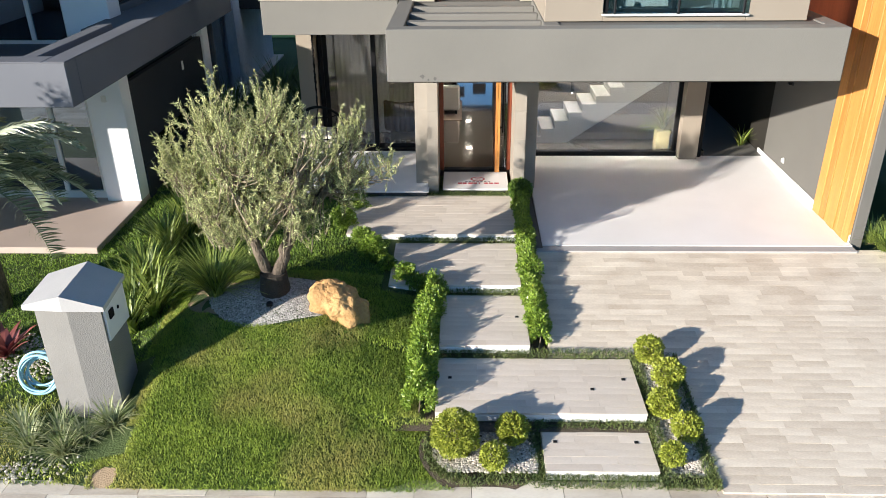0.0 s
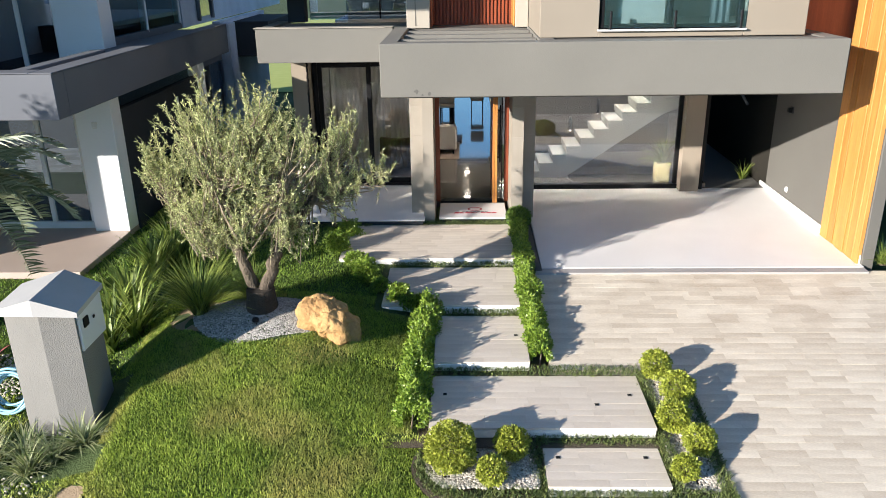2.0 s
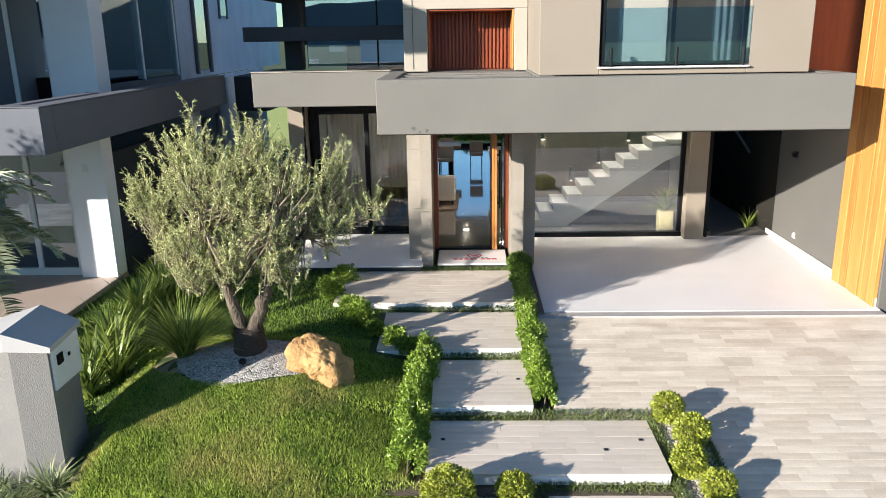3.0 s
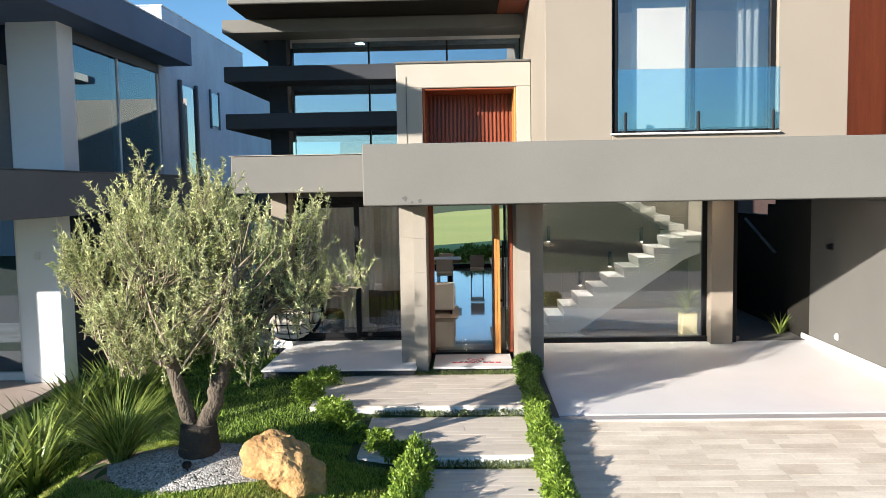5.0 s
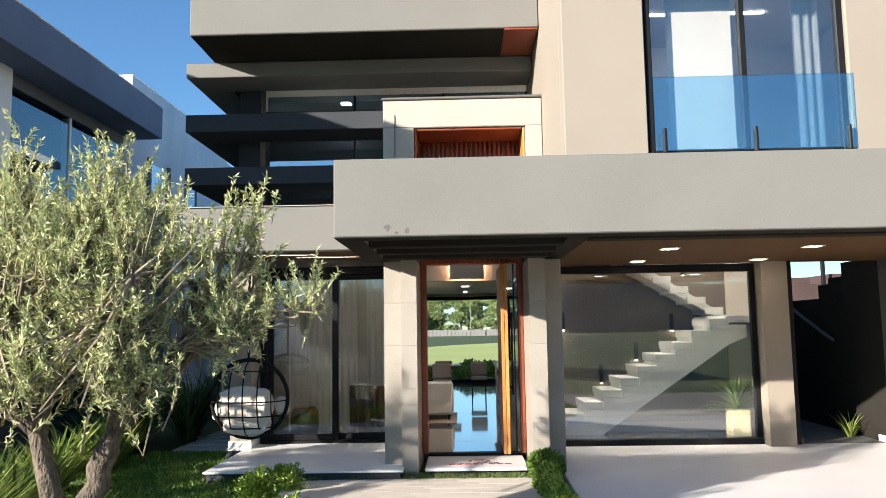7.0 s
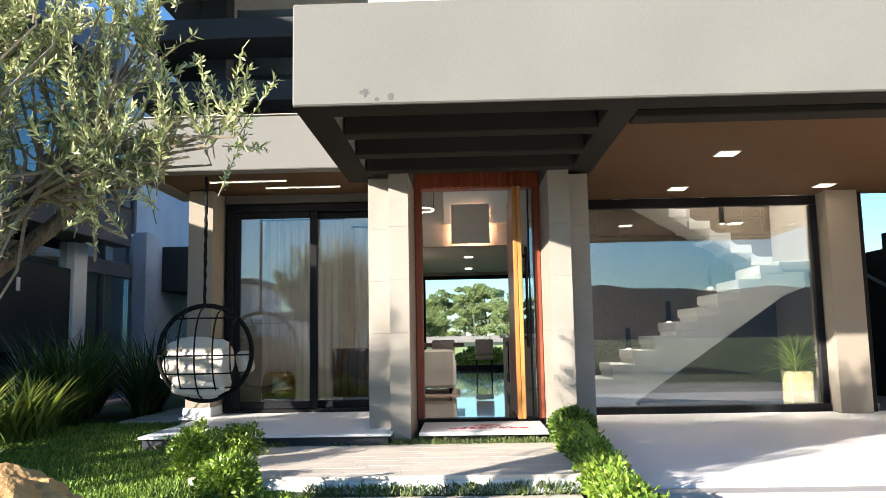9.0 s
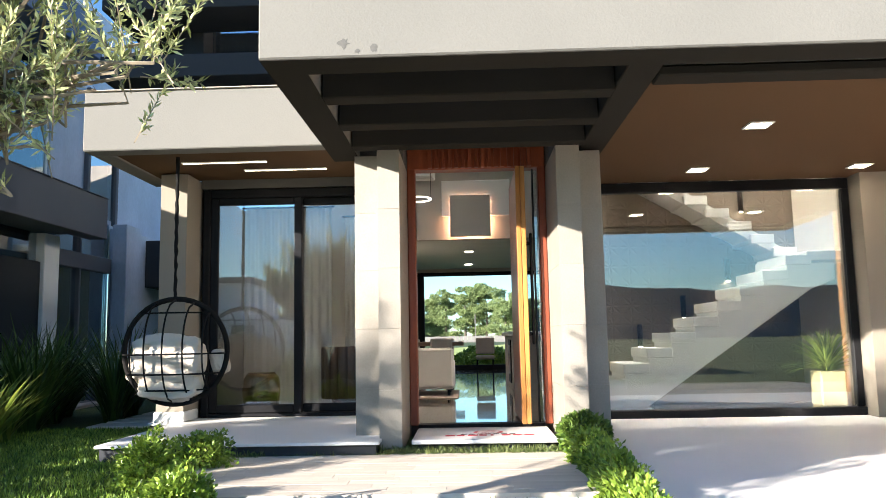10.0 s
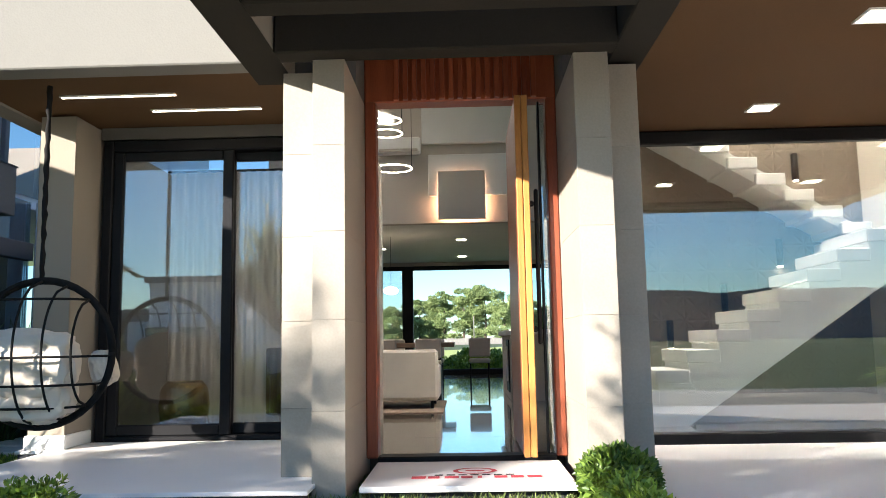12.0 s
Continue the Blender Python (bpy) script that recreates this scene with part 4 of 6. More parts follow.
def bush(name, c, radii, n, mat, label, rng, leaf=(0.06, 0.035), category="shrub", group="", lumps=0.12, shell=0.35):
    t = thing(name, (c[0], c[1], c[2] - radii[2]), label, category, group)
    p, d = ball_cloud(rng, n, radii, lumps, shell)
    keep = p[:, 2] > -radii[2] * 0.92
    p, d = p[keep], d[keep]
    v, f = leaf_quads(p + np.array(c), d + rng.normal(size=d.shape) * 0.7, leaf[0], leaf[1], rng, 0.15)
    raw_mesh("foliage", v, f, mat, t)
    for k in range(5):
        a = k * 1.256
        bm = tube(bmesh.new(), [(c[0], c[1], c[2] - radii[2]), (c[0] + 0.3 * radii[0] * math.cos(a), c[1] + 0.3 * radii[1] * math.sin(a), c[2] - 0.3 * radii[2]), (c[0] + 0.65 * radii[0] * math.cos(a), c[1] + 0.65 * radii[1] * math.sin(a), c[2] + 0.3 * radii[2])], [0.02, 0.013, 0.006], 5)
        part("stem", bm, M_BARK, t)
    return t


rb = np.random.default_rng(21)
for x, y, z, r in ((2.88, 10.07, -0.38, 0.225), (3.06, 9.53, -0.44, 0.235), (2.86, 8.92, -0.51, 0.225), (3.08, 8.47, -0.57, 0.205), (2.8, 8.02, -0.66, 0.17), (-0.1, 8.24, -0.53, 0.335), (0.68, 8.42, -0.6, 0.225), (0.41, 7.94, -0.66, 0.19)):
    bush("box_ball", (x, y, z), (r * 0.94, r * 0.94, r * 0.92), int(4200 * (r / 0.28) ** 2), M_BOX, "clipped yellow-green round box shrub in pebbles", rb, (0.04, 0.028), "shrub", "clipped box balls", 0.2, 0.4)
for x, y, z, rx, rz, n in ((-2.42, 14.2, 0.0, 0.25, 0.26, 1700), (-1.72, 12.95, -0.06, 0.25, 0.24, 1700), (-1.05, 12.2, -0.18, 0.2, 0.16, 1100), (-2.0, 13.6, -0.1, 0.2, 0.14, 900), (-2.3, 15.1, 0.0, 0.24, 0.17, 1100), (-1.4, 12.55, -0.16, 0.16, 0.12, 700), (-0.8, 11.95, -0.24, 0.2, 0.12, 900)):
    bush("garden_shrub", (x, y, z), (rx * 0.9, rx * 0.9, rz * 0.95), int(n * 1.8), M_HEDGE, "bright green leafy shrub beside the path", rb, (0.046, 0.027), "shrub", "shrubs beside the path", 0.7, 0.6)


def hedge(name, rows, n, mat, label, rng, leaf, hgt):
    """A strip of leaves along plan points with half-widths."""
    xs = np.array([r[0] for r in rows])
    ys = np.array([r[1] for r in rows])
    zs = np.array([r[2] for r in rows])
    ws = np.array([r[3] for r in rows])
    t = np.sort(rng.uniform(0, len(rows) - 1, n))
    i = np.arange(len(rows))
    ang = rng.uniform(-0.3, math.pi + 0.3, n)
    lump = 1 + 0.7 * np.array([noise.noise(Vector((k * 2.3, math.cos(a), math.sin(a)))) for k, a in zip(t, ang)])
    rad = rng.uniform(0.5, 1.08, n) * lump
    c = np.stack([np.interp(t, i, xs) + np.interp(t, i, ws) * rad * np.cos(ang), np.interp(t, i, ys), np.interp(t, i, zs) + hgt * np.maximum(rad * np.sin(ang), 0)], 1)
    up = np.stack([np.cos(ang), rng.normal(size=n) * 0.6, np.sin(ang) + 0.35], 1) + rng.normal(size=(n, 3)) * 0.8
    v, f = leaf_quads(c, up, leaf[0], leaf[1], rng, 0.15)
    th = thing(name, (xs.mean(), ys.mean(), zs.min()), label, "hedge")
    raw_mesh("foliage", v, f, mat, th)
    for k in range(len(rows)):
        part("stem", tube(bmesh.new(), [(xs[k], ys[k], zs[k] - 0.08), (xs[k] + 0.03, ys[k] + 0.05, zs[k] + hgt * 0.6)], [0.015, 0.006], 5), M_BARK, th)


hedge("path_hedge", [(1.2, 15.95, -0.12, 0.13), (1.2, 15.2, -0.13, 0.14), (1.2, 14.2, -0.16, 0.14), (1.2, 13.2, -0.2, 0.16), (1.21, 12.2, -0.3, 0.18), (1.22, 11.3, -0.42, 0.18), (1.22, 10.4, -0.5, 0.17)], 15000, M_HEDGE, "low green leafy hedge between path and drive", rb, (0.052, 0.03), 0.25)
bush("entrance_shrub", (1.24, 15.7, 0.02), (0.24, 0.3, 0.2), 2600, M_DEEP, "green shrub at the foot of the portal, darkened for shade", rb, (0.062, 0.034))
hedge("path_hedge", [(-0.56, 12.0, -0.36, 0.2), (-0.58, 11.3, -0.42, 0.2), (-0.62, 10.4, -0.52, 0.2), (-0.64, 9.6, -0.6, 0.2), (-0.64, 8.85, -0.66, 0.2)], 13000, M_HEDGE, "low green leafy hedge between lawn and path", rb, (0.052, 0.03), 0.36)


def cover(rows, n, name, label, rng, mat=M_COVER, ln=0.075, wd=0.012):
    P = []
    for (x0, x1, y0, y1, z0, z1) in rows:
        m = max(int(n * (x1 - x0) * (y1 - y0)), 4)
        q = rng.uniform(0, 1, (m, 3))
        P.append(np.stack([x0 + (x1 - x0) * q[:, 0], y0 + (y1 - y0) * q[:, 1], z0 + (z1 - z0) * q[:, 1]], 1))
    P = np.concatenate(P)
    up = np.stack([rng.normal(size=len(P)) * 0.7, rng.normal(size=len(P)) * 0.7, np.ones(len(P))], 1)
    v, f = leaf_quads(P, up, ln, wd, rng, 0.1)
    raw_mesh(name, v, f, mat, None, label, False, "stuff", "groundcover")


cover([(-3.4, -1.9, 15.6, 15.72, -0.16, -0.12), (-1.9, 1.05, 15.66, 15.86, -0.17, -0.13), (-1.3, 1.05, 13.6, 13.74, -0.3, -0.22), (-0.45, 1.05, 11.8, 11.94, -0.45, -0.37), (-0.4, 2.65, 10.12, 10.26, -0.62, -0.54), (0.9, 2.7, 8.66, 8.8, -0.83, -0.74), (0.95, 2.7, 7.62, 7.84, -0.93, -0.88), (2.62, 2.78, 7.8, 10.25, -0.86, -0.6), (3.2, 3.38, 7.65, 10.3, -0.92, -0.62), (2.62, 3.38, 7.62, 7.86, -0.94, -0.9), (0.2, 1.05, 7.66, 7.86, -0.92, -0.86), (0.92, 1.1, 7.8, 8.7, -0.88, -0.82), (-0.6, 0.5, 15.75, 16.9, -0.2, -0.16)], 4200, "groundcover", "dark green mondo grass between the stone pads", rb)

edge = [(0.25 + 0.72 * math.cos(a), 8.3 + 0.66 * math.sin(a)) for a in (1.9 + 0.14 * k for k in range(20))]
cover([(x - 0.09, x + 0.09, y - 0.08, y + 0.08, -0.9, -0.85) for x, y in edge], 3600, "bed_edging", "tufted grass edging of the rounded shrub bed", rb)

# ---- lawn blades ----
def lawn(n, box, name, label, rng, ln=0.055, wd=0.011, keep=None, mat=None):
    q = rng.uniform(0, 1, (n, 2))
    x = box[0] + (box[1] - box[0]) * q[:, 0]
    y = box[2] + (box[3] - box[2]) * q[:, 1]
    if keep is not None:
        k = np.array([keep(a, b) for a, b in zip(x, y)])
        x, y = x[k], y[k]
    z = np.array([land(a, b) for a, b in zip(x, y)]) - 0.008
    up = np.stack([rng.normal(size=len(x)) * 0.38, rng.normal(size=len(x)) * 0.38, np.ones(len(x))], 1)
    v, f = leaf_quads(np.stack([x, y, z], 1), up, ln, wd, rng, 0.1, 0.45)
    raw_mesh(name, v, f, mat or M_BLADE, None, label, False, "stuff", "grass")


def on_lawn(x, y):
    if ((x + 3.15) / 1.15) ** 2 + ((y - 11.0) / 0.75) ** 2 < 1:
        return False
    if ((x + 4.2) / 0.42) ** 2 + ((y - 11.15) / 0.54) ** 2 < 1:
        return False
    if x > -0.62 and y < 12.1:
        return x < 0.2 and 7.6 < y < 8.75 and math.hypot(x - 0.25, (y - 8.3) * 1.1) > 0.84
    if x > -1.45 and y > 11.8:
        return False
    if -6.1 < x < -4.6 and 8.0 < y < 9.9 and (x < -4.75 or y < 8.5):
        return False
    if x < -7.0 and y > 12.95:
        return False
    if ((x + 4.78) / 0.17) ** 2 + ((y - 7.7) / 0.15) ** 2 < 1:
        return False
    return not (x > -3.62 and y > 15.6) and not (x > -2.35 and y > 13.7)


lawn(215000, (-5.0, 0.2, 7.56, 12.2), "lawn_front", "sunlit green mown lawn before the house", rb, 0.056, 0.0105, keep=on_lawn)
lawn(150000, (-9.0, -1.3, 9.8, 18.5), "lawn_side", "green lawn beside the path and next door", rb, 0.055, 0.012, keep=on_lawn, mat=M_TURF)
lawn(16000, (-9.0, -4.8, 7.62, 9.8), "lawn_corner", "green lawn by the meter pillar", rb, 0.06, 0.014, keep=on_lawn)

M_TAN = surface("dry_soil", (0.20, 0.14, 0.085), (0.36, 0.27, 0.17), 8, 70, 0.95, 0.8, bump_dist=0.02)
rq = random.Random(12)
V = [(-4.78, 7.7, land(-4.78, 7.7) + 0.012)]
for k in range(18):
    a, r = k * math.pi / 9, rq.uniform(0.85, 1.2)
    x, y = -4.78 + 0.17 * r * math.cos(a), max(7.57, 7.7 + 0.15 * r * math.sin(a))
    V.append((x, y, land(x, y) + 0.006))
raw_mesh("bare_soil", V, [(0, k + 1, (k + 1) % 18 + 1) for k in range(18)], M_TAN, None, "bare tan soil at the lawn corner", True, "structure", "ground")

V = [(-4.2, 11.1, land(-4.2, 11.1) + 0.014)]
for k in range(22):
    a, r = k * math.pi / 11, rq.uniform(0.8, 1.2)
    x, y = -4.2 + 0.5 * r * math.cos(a), 11.15 + 0.62 * r * math.sin(a)
    V.append((x, y, land(x, y) + 0.012))
raw_mesh("dry_mulch", V, [(0, k + 1, (k + 1) % 22 + 1) for k in range(22)], M_TAN, None, "tan dry mulch at the foot of the fountain grass", True, "structure", "ground")

# ---- strap-leaved clumps ----
def clump(name, c, n, length, width, mat, label, rng, lean=0.55, droop=0.5, category="plant", group=""):
    t = thing(name, c, label, category, group)
    a = rng.uniform(0, 2 * math.pi, n)
    ln = length * rng.uniform(0.6, 1.1, n)
    le = lean * rng.uniform(0.15, 1.2, n)
    segs = 5
    V, F = [], []
    for i in range(n):
        d = np.array([math.cos(a[i]), math.sin(a[i]), 0])
        s = np.array([-d[1], d[0], 0])
        p = np.array(c) + d * 0.05 * rng.uniform(0, 1.6) + s * rng.normal() * 0.04
        th = le[i]
        b = len(V)
        for k in range(segs + 1):
            w = width * (1 - (k / segs) ** 2.2) * 0.5 + 0.001
            V.append(p - s * w)
            V.append(p + s * w)
            p = p + (d * math.sin(th) + np.array([0, 0, 1]) * math.cos(th)) * ln[i] / segs
            th += droop * rng.uniform(0.3, 0.75)
        for k in range(segs):
            F.append((b + 2 * k, b + 2 * k + 1, b + 2 * k + 3, b + 2 * k + 2))
    raw_mesh("leaves", V, F, mat, t)
    raw_mesh("root", [(c[0] - 0.06, c[1] - 0.06, c[2] - 0.03), (c[0] + 0.06, c[1] - 0.06, c[2] - 0.03), (c[0] + 0.06, c[1] + 0.06, c[2] - 0.03), (c[0] - 0.06, c[1] + 0.06, c[2] - 0.03), (c[0], c[1], c[2] + 0.06)], [(0, 1, 4), (1, 2, 4), (2, 3, 4), (3, 0, 4)], M_SOIL, t)
    return t


rs = np.random.default_rng(33)
for i in range(20):
    k = i / 19
    x, y = -5.6 + 0.12 * k + rs.normal() * 0.13, 10.85 + 6.5 * k + rs.normal() * 0.1
    clump("strap_plant", (x, y, land(x, y)), 75, 0.95, 0.05, M_STRAP, "green strap-leaved plant in the border row", rs, 0.5, 0.28, group="strap-leaved border")
clump("fountain_grass", (-4.12, 11.08, land(-4.12, 11.08)), 420, 1.2, 0.013, M_STRAP, "fine arching fountain grass by the gravel mound", rs, 0.75, 0.3)
clump("fountain_grass", (-3.45, 11.75, land(-3.45, 11.75)), 200, 0.7, 0.013, M_STRAP, "fine arching fountain grass by the gravel mound", rs, 0.75, 0.3)
M_VAR = leaf_mat("variegated_leaf", (0.14, 0.2, 0.05), (0.55, 0.55, 0.32), 0.5, 0.25)
for x, y in ((-5.75, 8.5), (-5.35, 8.45), (-5.0, 8.6), (-6.05, 8.3), (-5.55, 8.2), (-6.3, 8.6)):
    clump("variegated_plant", (x, y, land(x, y)), 110, 0.5, 0.022, M_VAR, "cream and green striped lily turf at the pillar", rs, 0.8, 0.35, group="lily turf at the pillar")
M_BROM = leaf_mat("red_leaf", (0.10, 0.02, 0.02), (0.36, 0.12, 0.10), 0.4, 0.1)
clump("red_bromeliad", (-7.4, 10.2, land(-7.4, 10.2)), 26, 0.6, 0.13, M_BROM, "dark red bromeliad in white pebbles", rs, 0.7, 0.25)
for x, y in ((7.95, 13.2), (8.1, 12.8), (7.85, 13.55), (8.15, 13.4)):
    clump("tuft", (x, y, drive(min(y, 13.3))), 160, 0.6, 0.016, M_STRAP, "bright green grass tuft beside the carport wall", rs, 0.75, 0.35, group="tufts by the carport wall")
clump("passage_plant", (7.1, 19.1, -0.11), 44, 0.55, 0.022, M_STRAP, "small green plant at the passage entrance", rs, 0.6, 0.3)

for x, y, z in ((2.42, 9.6, -0.61), (-0.2, 9.62, -0.61), (1.92, 9.35, -0.61), (1.28, 8.4, -0.8), (2.4, 8.4, -0.8), (0.9, 11.1, -0.43)):
    t = thing("ground_light", (x, y, z), "small dark square light set into the paving", "lamp", "lights in the paving")
    part("rim", boxes((x - 0.03, x + 0.03, y - 0.03, y + 0.03, z, z + 0.006), bev=0.002), M_GREY, t)
    part("lens", boxes((x - 0.022, x + 0.022, y - 0.022, y + 0.022, z + 0.006, z + 0.009), bev=0.001), M_FRAME, t)

# spotlight in the gravel
sp = thing("garden_spotlight", (-3.1, 10.58, land(-3.1, 10.58)), "small black spotlight in the gravel", "lamp")
zz = land(-3.1, 10.58)
part("head", boxes((-3.15, -3.05, 10.52, 10.6, zz + 0.05, zz + 0.13), bev=0.02), M_FRAME, sp)
part("spike", boxes((-3.11, -3.09, 10.56, 10.58, zz - 0.05, zz + 0.06)), M_FRAME, sp)

# ---- olive tree ----
ot = np.random.default_rng(77)
tree = thing("olive_tree", (-3.1, 11.0, 0.1), "silvery olive tree with twin gnarled trunks", "tree")
tb = bmesh.new()
base = Vector((-3.1, 11.0, land(-3.1, 11.0) - 0.05))


def gnarl(p, r):
    return Vector(p) + r * Vector((ot.normal(), ot.normal(), ot.normal() * 0.4))


tube(tb, [base, base + Vector((0.0, 0, 0.16)), base + Vector((0.0, 0.0, 0.38))], [0.26, 0.235, 0.215], 14)
part("root_wrap", tb, surface("dark_wrap", (0.02, 0.016, 0.012), (0.06, 0.048, 0.036), 8, 50, 0.95, 0.9, bump_dist=0.02), tree, "dark peeling bark at the foot")
ENDS = []


def limb(points, radii, name="limb"):
    pts, rad = [], []
    for i in range(len(points) - 1):
        for k in range(4):
            q = Vector(points[i]).lerp(Vector(points[i + 1]), k / 4)
            pts.append(q + (Vector((ot.normal(), ot.normal(), 0)) * radii[i] * 0.16 if pts else Vector((0, 0, 0))))
            rad.append((radii[i] + (radii[i + 1] - radii[i]) * k / 4) * (1 + 0.12 * ot.normal()))
    pts.append(Vector(points[-1]))
    rad.append(radii[-1])
    part(name, tube(bmesh.new(), pts, rad, 10), M_BARK, tree, smooth=True)


zb = base.z + 0.36
F1, F2 = (-3.38, 10.98, 1.15), (-2.72, 10.98, 1.2)
limb([(-3.17, 11.0, zb - 0.1), (-3.3, 10.97, 0.85), F1], [0.11, 0.09, 0.075], "trunk")
limb([(-3.02, 11.0, zb - 0.1), (-2.88, 11.02, 0.85), F2], [0.11, 0.092, 0.078], "trunk")
BOUGHS = [(F1, (-3.75, 10.9, 1.5), (-4.2, 10.75, 1.9)), (F1, (-3.55, 11.2, 1.75), (-3.75, 11.4, 2.6)), (F1, (-3.4, 10.7, 1.8), (-3.5, 10.4, 2.5)), (F2, (-2.75, 11.2, 1.75), (-2.75, 11.3, 2.7)), (F2, (-2.4, 11.0, 1.65), (-1.95, 11.1, 2.2)), (F2, (-2.6, 10.7, 1.7), (-2.4, 10.45, 2.4)), (F2, (-2.3, 11.35, 1.7), (-1.8, 11.6, 2.3)), (F1, (-3.2, 11.0, 1.8), (-3.15, 11.0, 2.9))]
for a, b, c in BOUGHS:
    limb([a, b, c], [0.07, 0.045, 0.02])

# twigs in the crown carry the leaves; the outline is built of uneven lobes
LOBES = [(-3.75, 11.1, 2.95, 0.5, 0.75, 1), (-2.85, 11.15, 3.0, 0.5, 0.72, 1), (-4.15, 10.9, 2.35, 0.48, 0.6, 0.8), (-3.3, 10.75, 2.55, 0.7, 0.7, 1), (-2.35, 10.9, 2.65, 0.52, 0.62, 0.8), (-1.95, 11.1, 2.5, 0.38, 0.5, 0.4), (-2.75, 10.6, 2.1, 0.6, 0.5, 0.7), (-3.7, 10.6, 1.95, 0.58, 0.5, 0.8), (-2.1, 11.3, 2.05, 0.48, 0.45, 0.35), (-3.1, 11.45, 2.4, 0.65, 0.7, 0.7), (-1.62, 11.2, 2.8, 0.25, 0.45, 0.5), (-1.55, 11.15, 2.15, 0.3, 0.28, 0.3), (-1.25, 11.15, 2.3, 0.32, 0.34, 0.28), (-1.75, 11.0, 2.1, 0.35, 0.35, 0.4), (-4.45, 11.0, 2.55, 0.25, 0.45, 0.6), (-3.55, 10.55, 1.62, 0.5, 0.3, 0.5), (-2.45, 10.6, 1.7, 0.5, 0.3, 0.55), (-3.0, 10.4, 1.75, 0.45, 0.35, 0.5)]
TW, LC, LU = bmesh.new(), [], []
for (lx, ly, lz, lr, lh, dens) in LOBES:
    for k in range(int(215 * lr * dens)):
        d = ot.normal(size=3)
        d /= np.linalg.norm(d)
        d[2] = abs(d[2]) * 0.9 if ot.uniform() < 0.72 else d[2]
        r = ot.uniform(0.4, 1.1) if ot.uniform() < 0.86 else ot.uniform(1.0, 1.4)
        tip = np.array((lx, ly - 0.15, lz)) + d * np.array((lr, lr, lh)) * r
        dirn = d * 0.7 + np.array((0, 0, 0.75)) + ot.normal(size=3) * 0.25
        dirn /= np.linalg.norm(dirn)
        ln = ot.uniform(0.28, 0.55)
        foot = tip - dirn * ln
        near = min(BOUGHS, key=lambda q: (Vector(q[2]) - Vector(foot)).length)
        root = np.array(Vector(near[1]).lerp(Vector(near[2]), ot.uniform(0.2, 1.0)))
        if k % 2 == 0:
            tube(TW, [tuple(root), tuple(root * 0.45 + foot * 0.55 + ot.normal(size=3) * 0.05), tuple(foot), tuple(foot + dirn * ln * 0.5 + ot.normal(size=3) * 0.012), tuple(tip)], [0.013, 0.010, 0.0075, 0.005, 0.0015], 4, False)
        else:
            tube(TW, [tuple(foot), tuple(tip)], [0.004, 0.0012], 3, False)
        m = 60
        s = ot.uniform(0.1, 1.0, m)
        side = ot.normal(size=(m, 3))
        LC.append(foot + dirn * (ln * s)[:, None])
        LU.append(dirn * 0.75 + side * 0.55)
part("twig_mass", TW, surface("olive_twig", (0.10, 0.075, 0.05), (0.40, 0.33, 0.23), 6, 40, 0.85, 0.2), tree, kind="stuff")
v, f = leaf_quads(np.concatenate(LC), np.concatenate(LU), 0.051, 0.0125, ot, 0.1, 0.35)
raw_mesh("crown", v, f, M_OLIVE, tree)

# ---- unseen young tree, added to cast thin shade on the entrance ----
TX, TY = -11.8, 7.1
st = thing("street_tree", (TX, TY, -1.0), "unseen sparse tree added to dapple the entrance with shade", "tree")
part("trunk", tube(bmesh.new(), [(TX, TY, -1.05), (TX + 0.04, TY, 1.5), (TX, TY, 3.3), (TX + 0.05, TY, 5.1)], [0.12, 0.1, 0.07, 0.015], 8), M_BARK, st, smooth=True)
sr = np.random.default_rng(14)
C, D_ = [], []
for k in range(34):
    a, h = sr.uniform(0, 6.283), sr.uniform(0, 1)
    foot = np.array([TX, TY, 2.9 + 1.7 * h])
    tip = foot + np.array([math.cos(a) * (1.5 - 0.8 * h), math.sin(a) * (1.5 - 0.8 * h), 0.6]) * sr.uniform(0.5, 1.0)
    part("branch", tube(bmesh.new(), [tuple(foot), tuple(foot * 0.5 + tip * 0.5 + np.array([0, 0, 0.06])), tuple(tip)], [0.025, 0.014, 0.005], 5), M_BARK, st)
    q = sr.uniform(0.35, 1.05, (76, 1))
    C.append(foot + (tip - foot) * q + sr.normal(size=(76, 3)) * 0.1)
    D_.append(sr.normal(size=(76, 3)) + (tip - foot))
v, f = leaf_quads(np.concatenate(C), np.concatenate(D_), 0.10, 0.04, sr, 0.1, 0.3)
raw_mesh("crown", v, f, M_HEDGE, st)

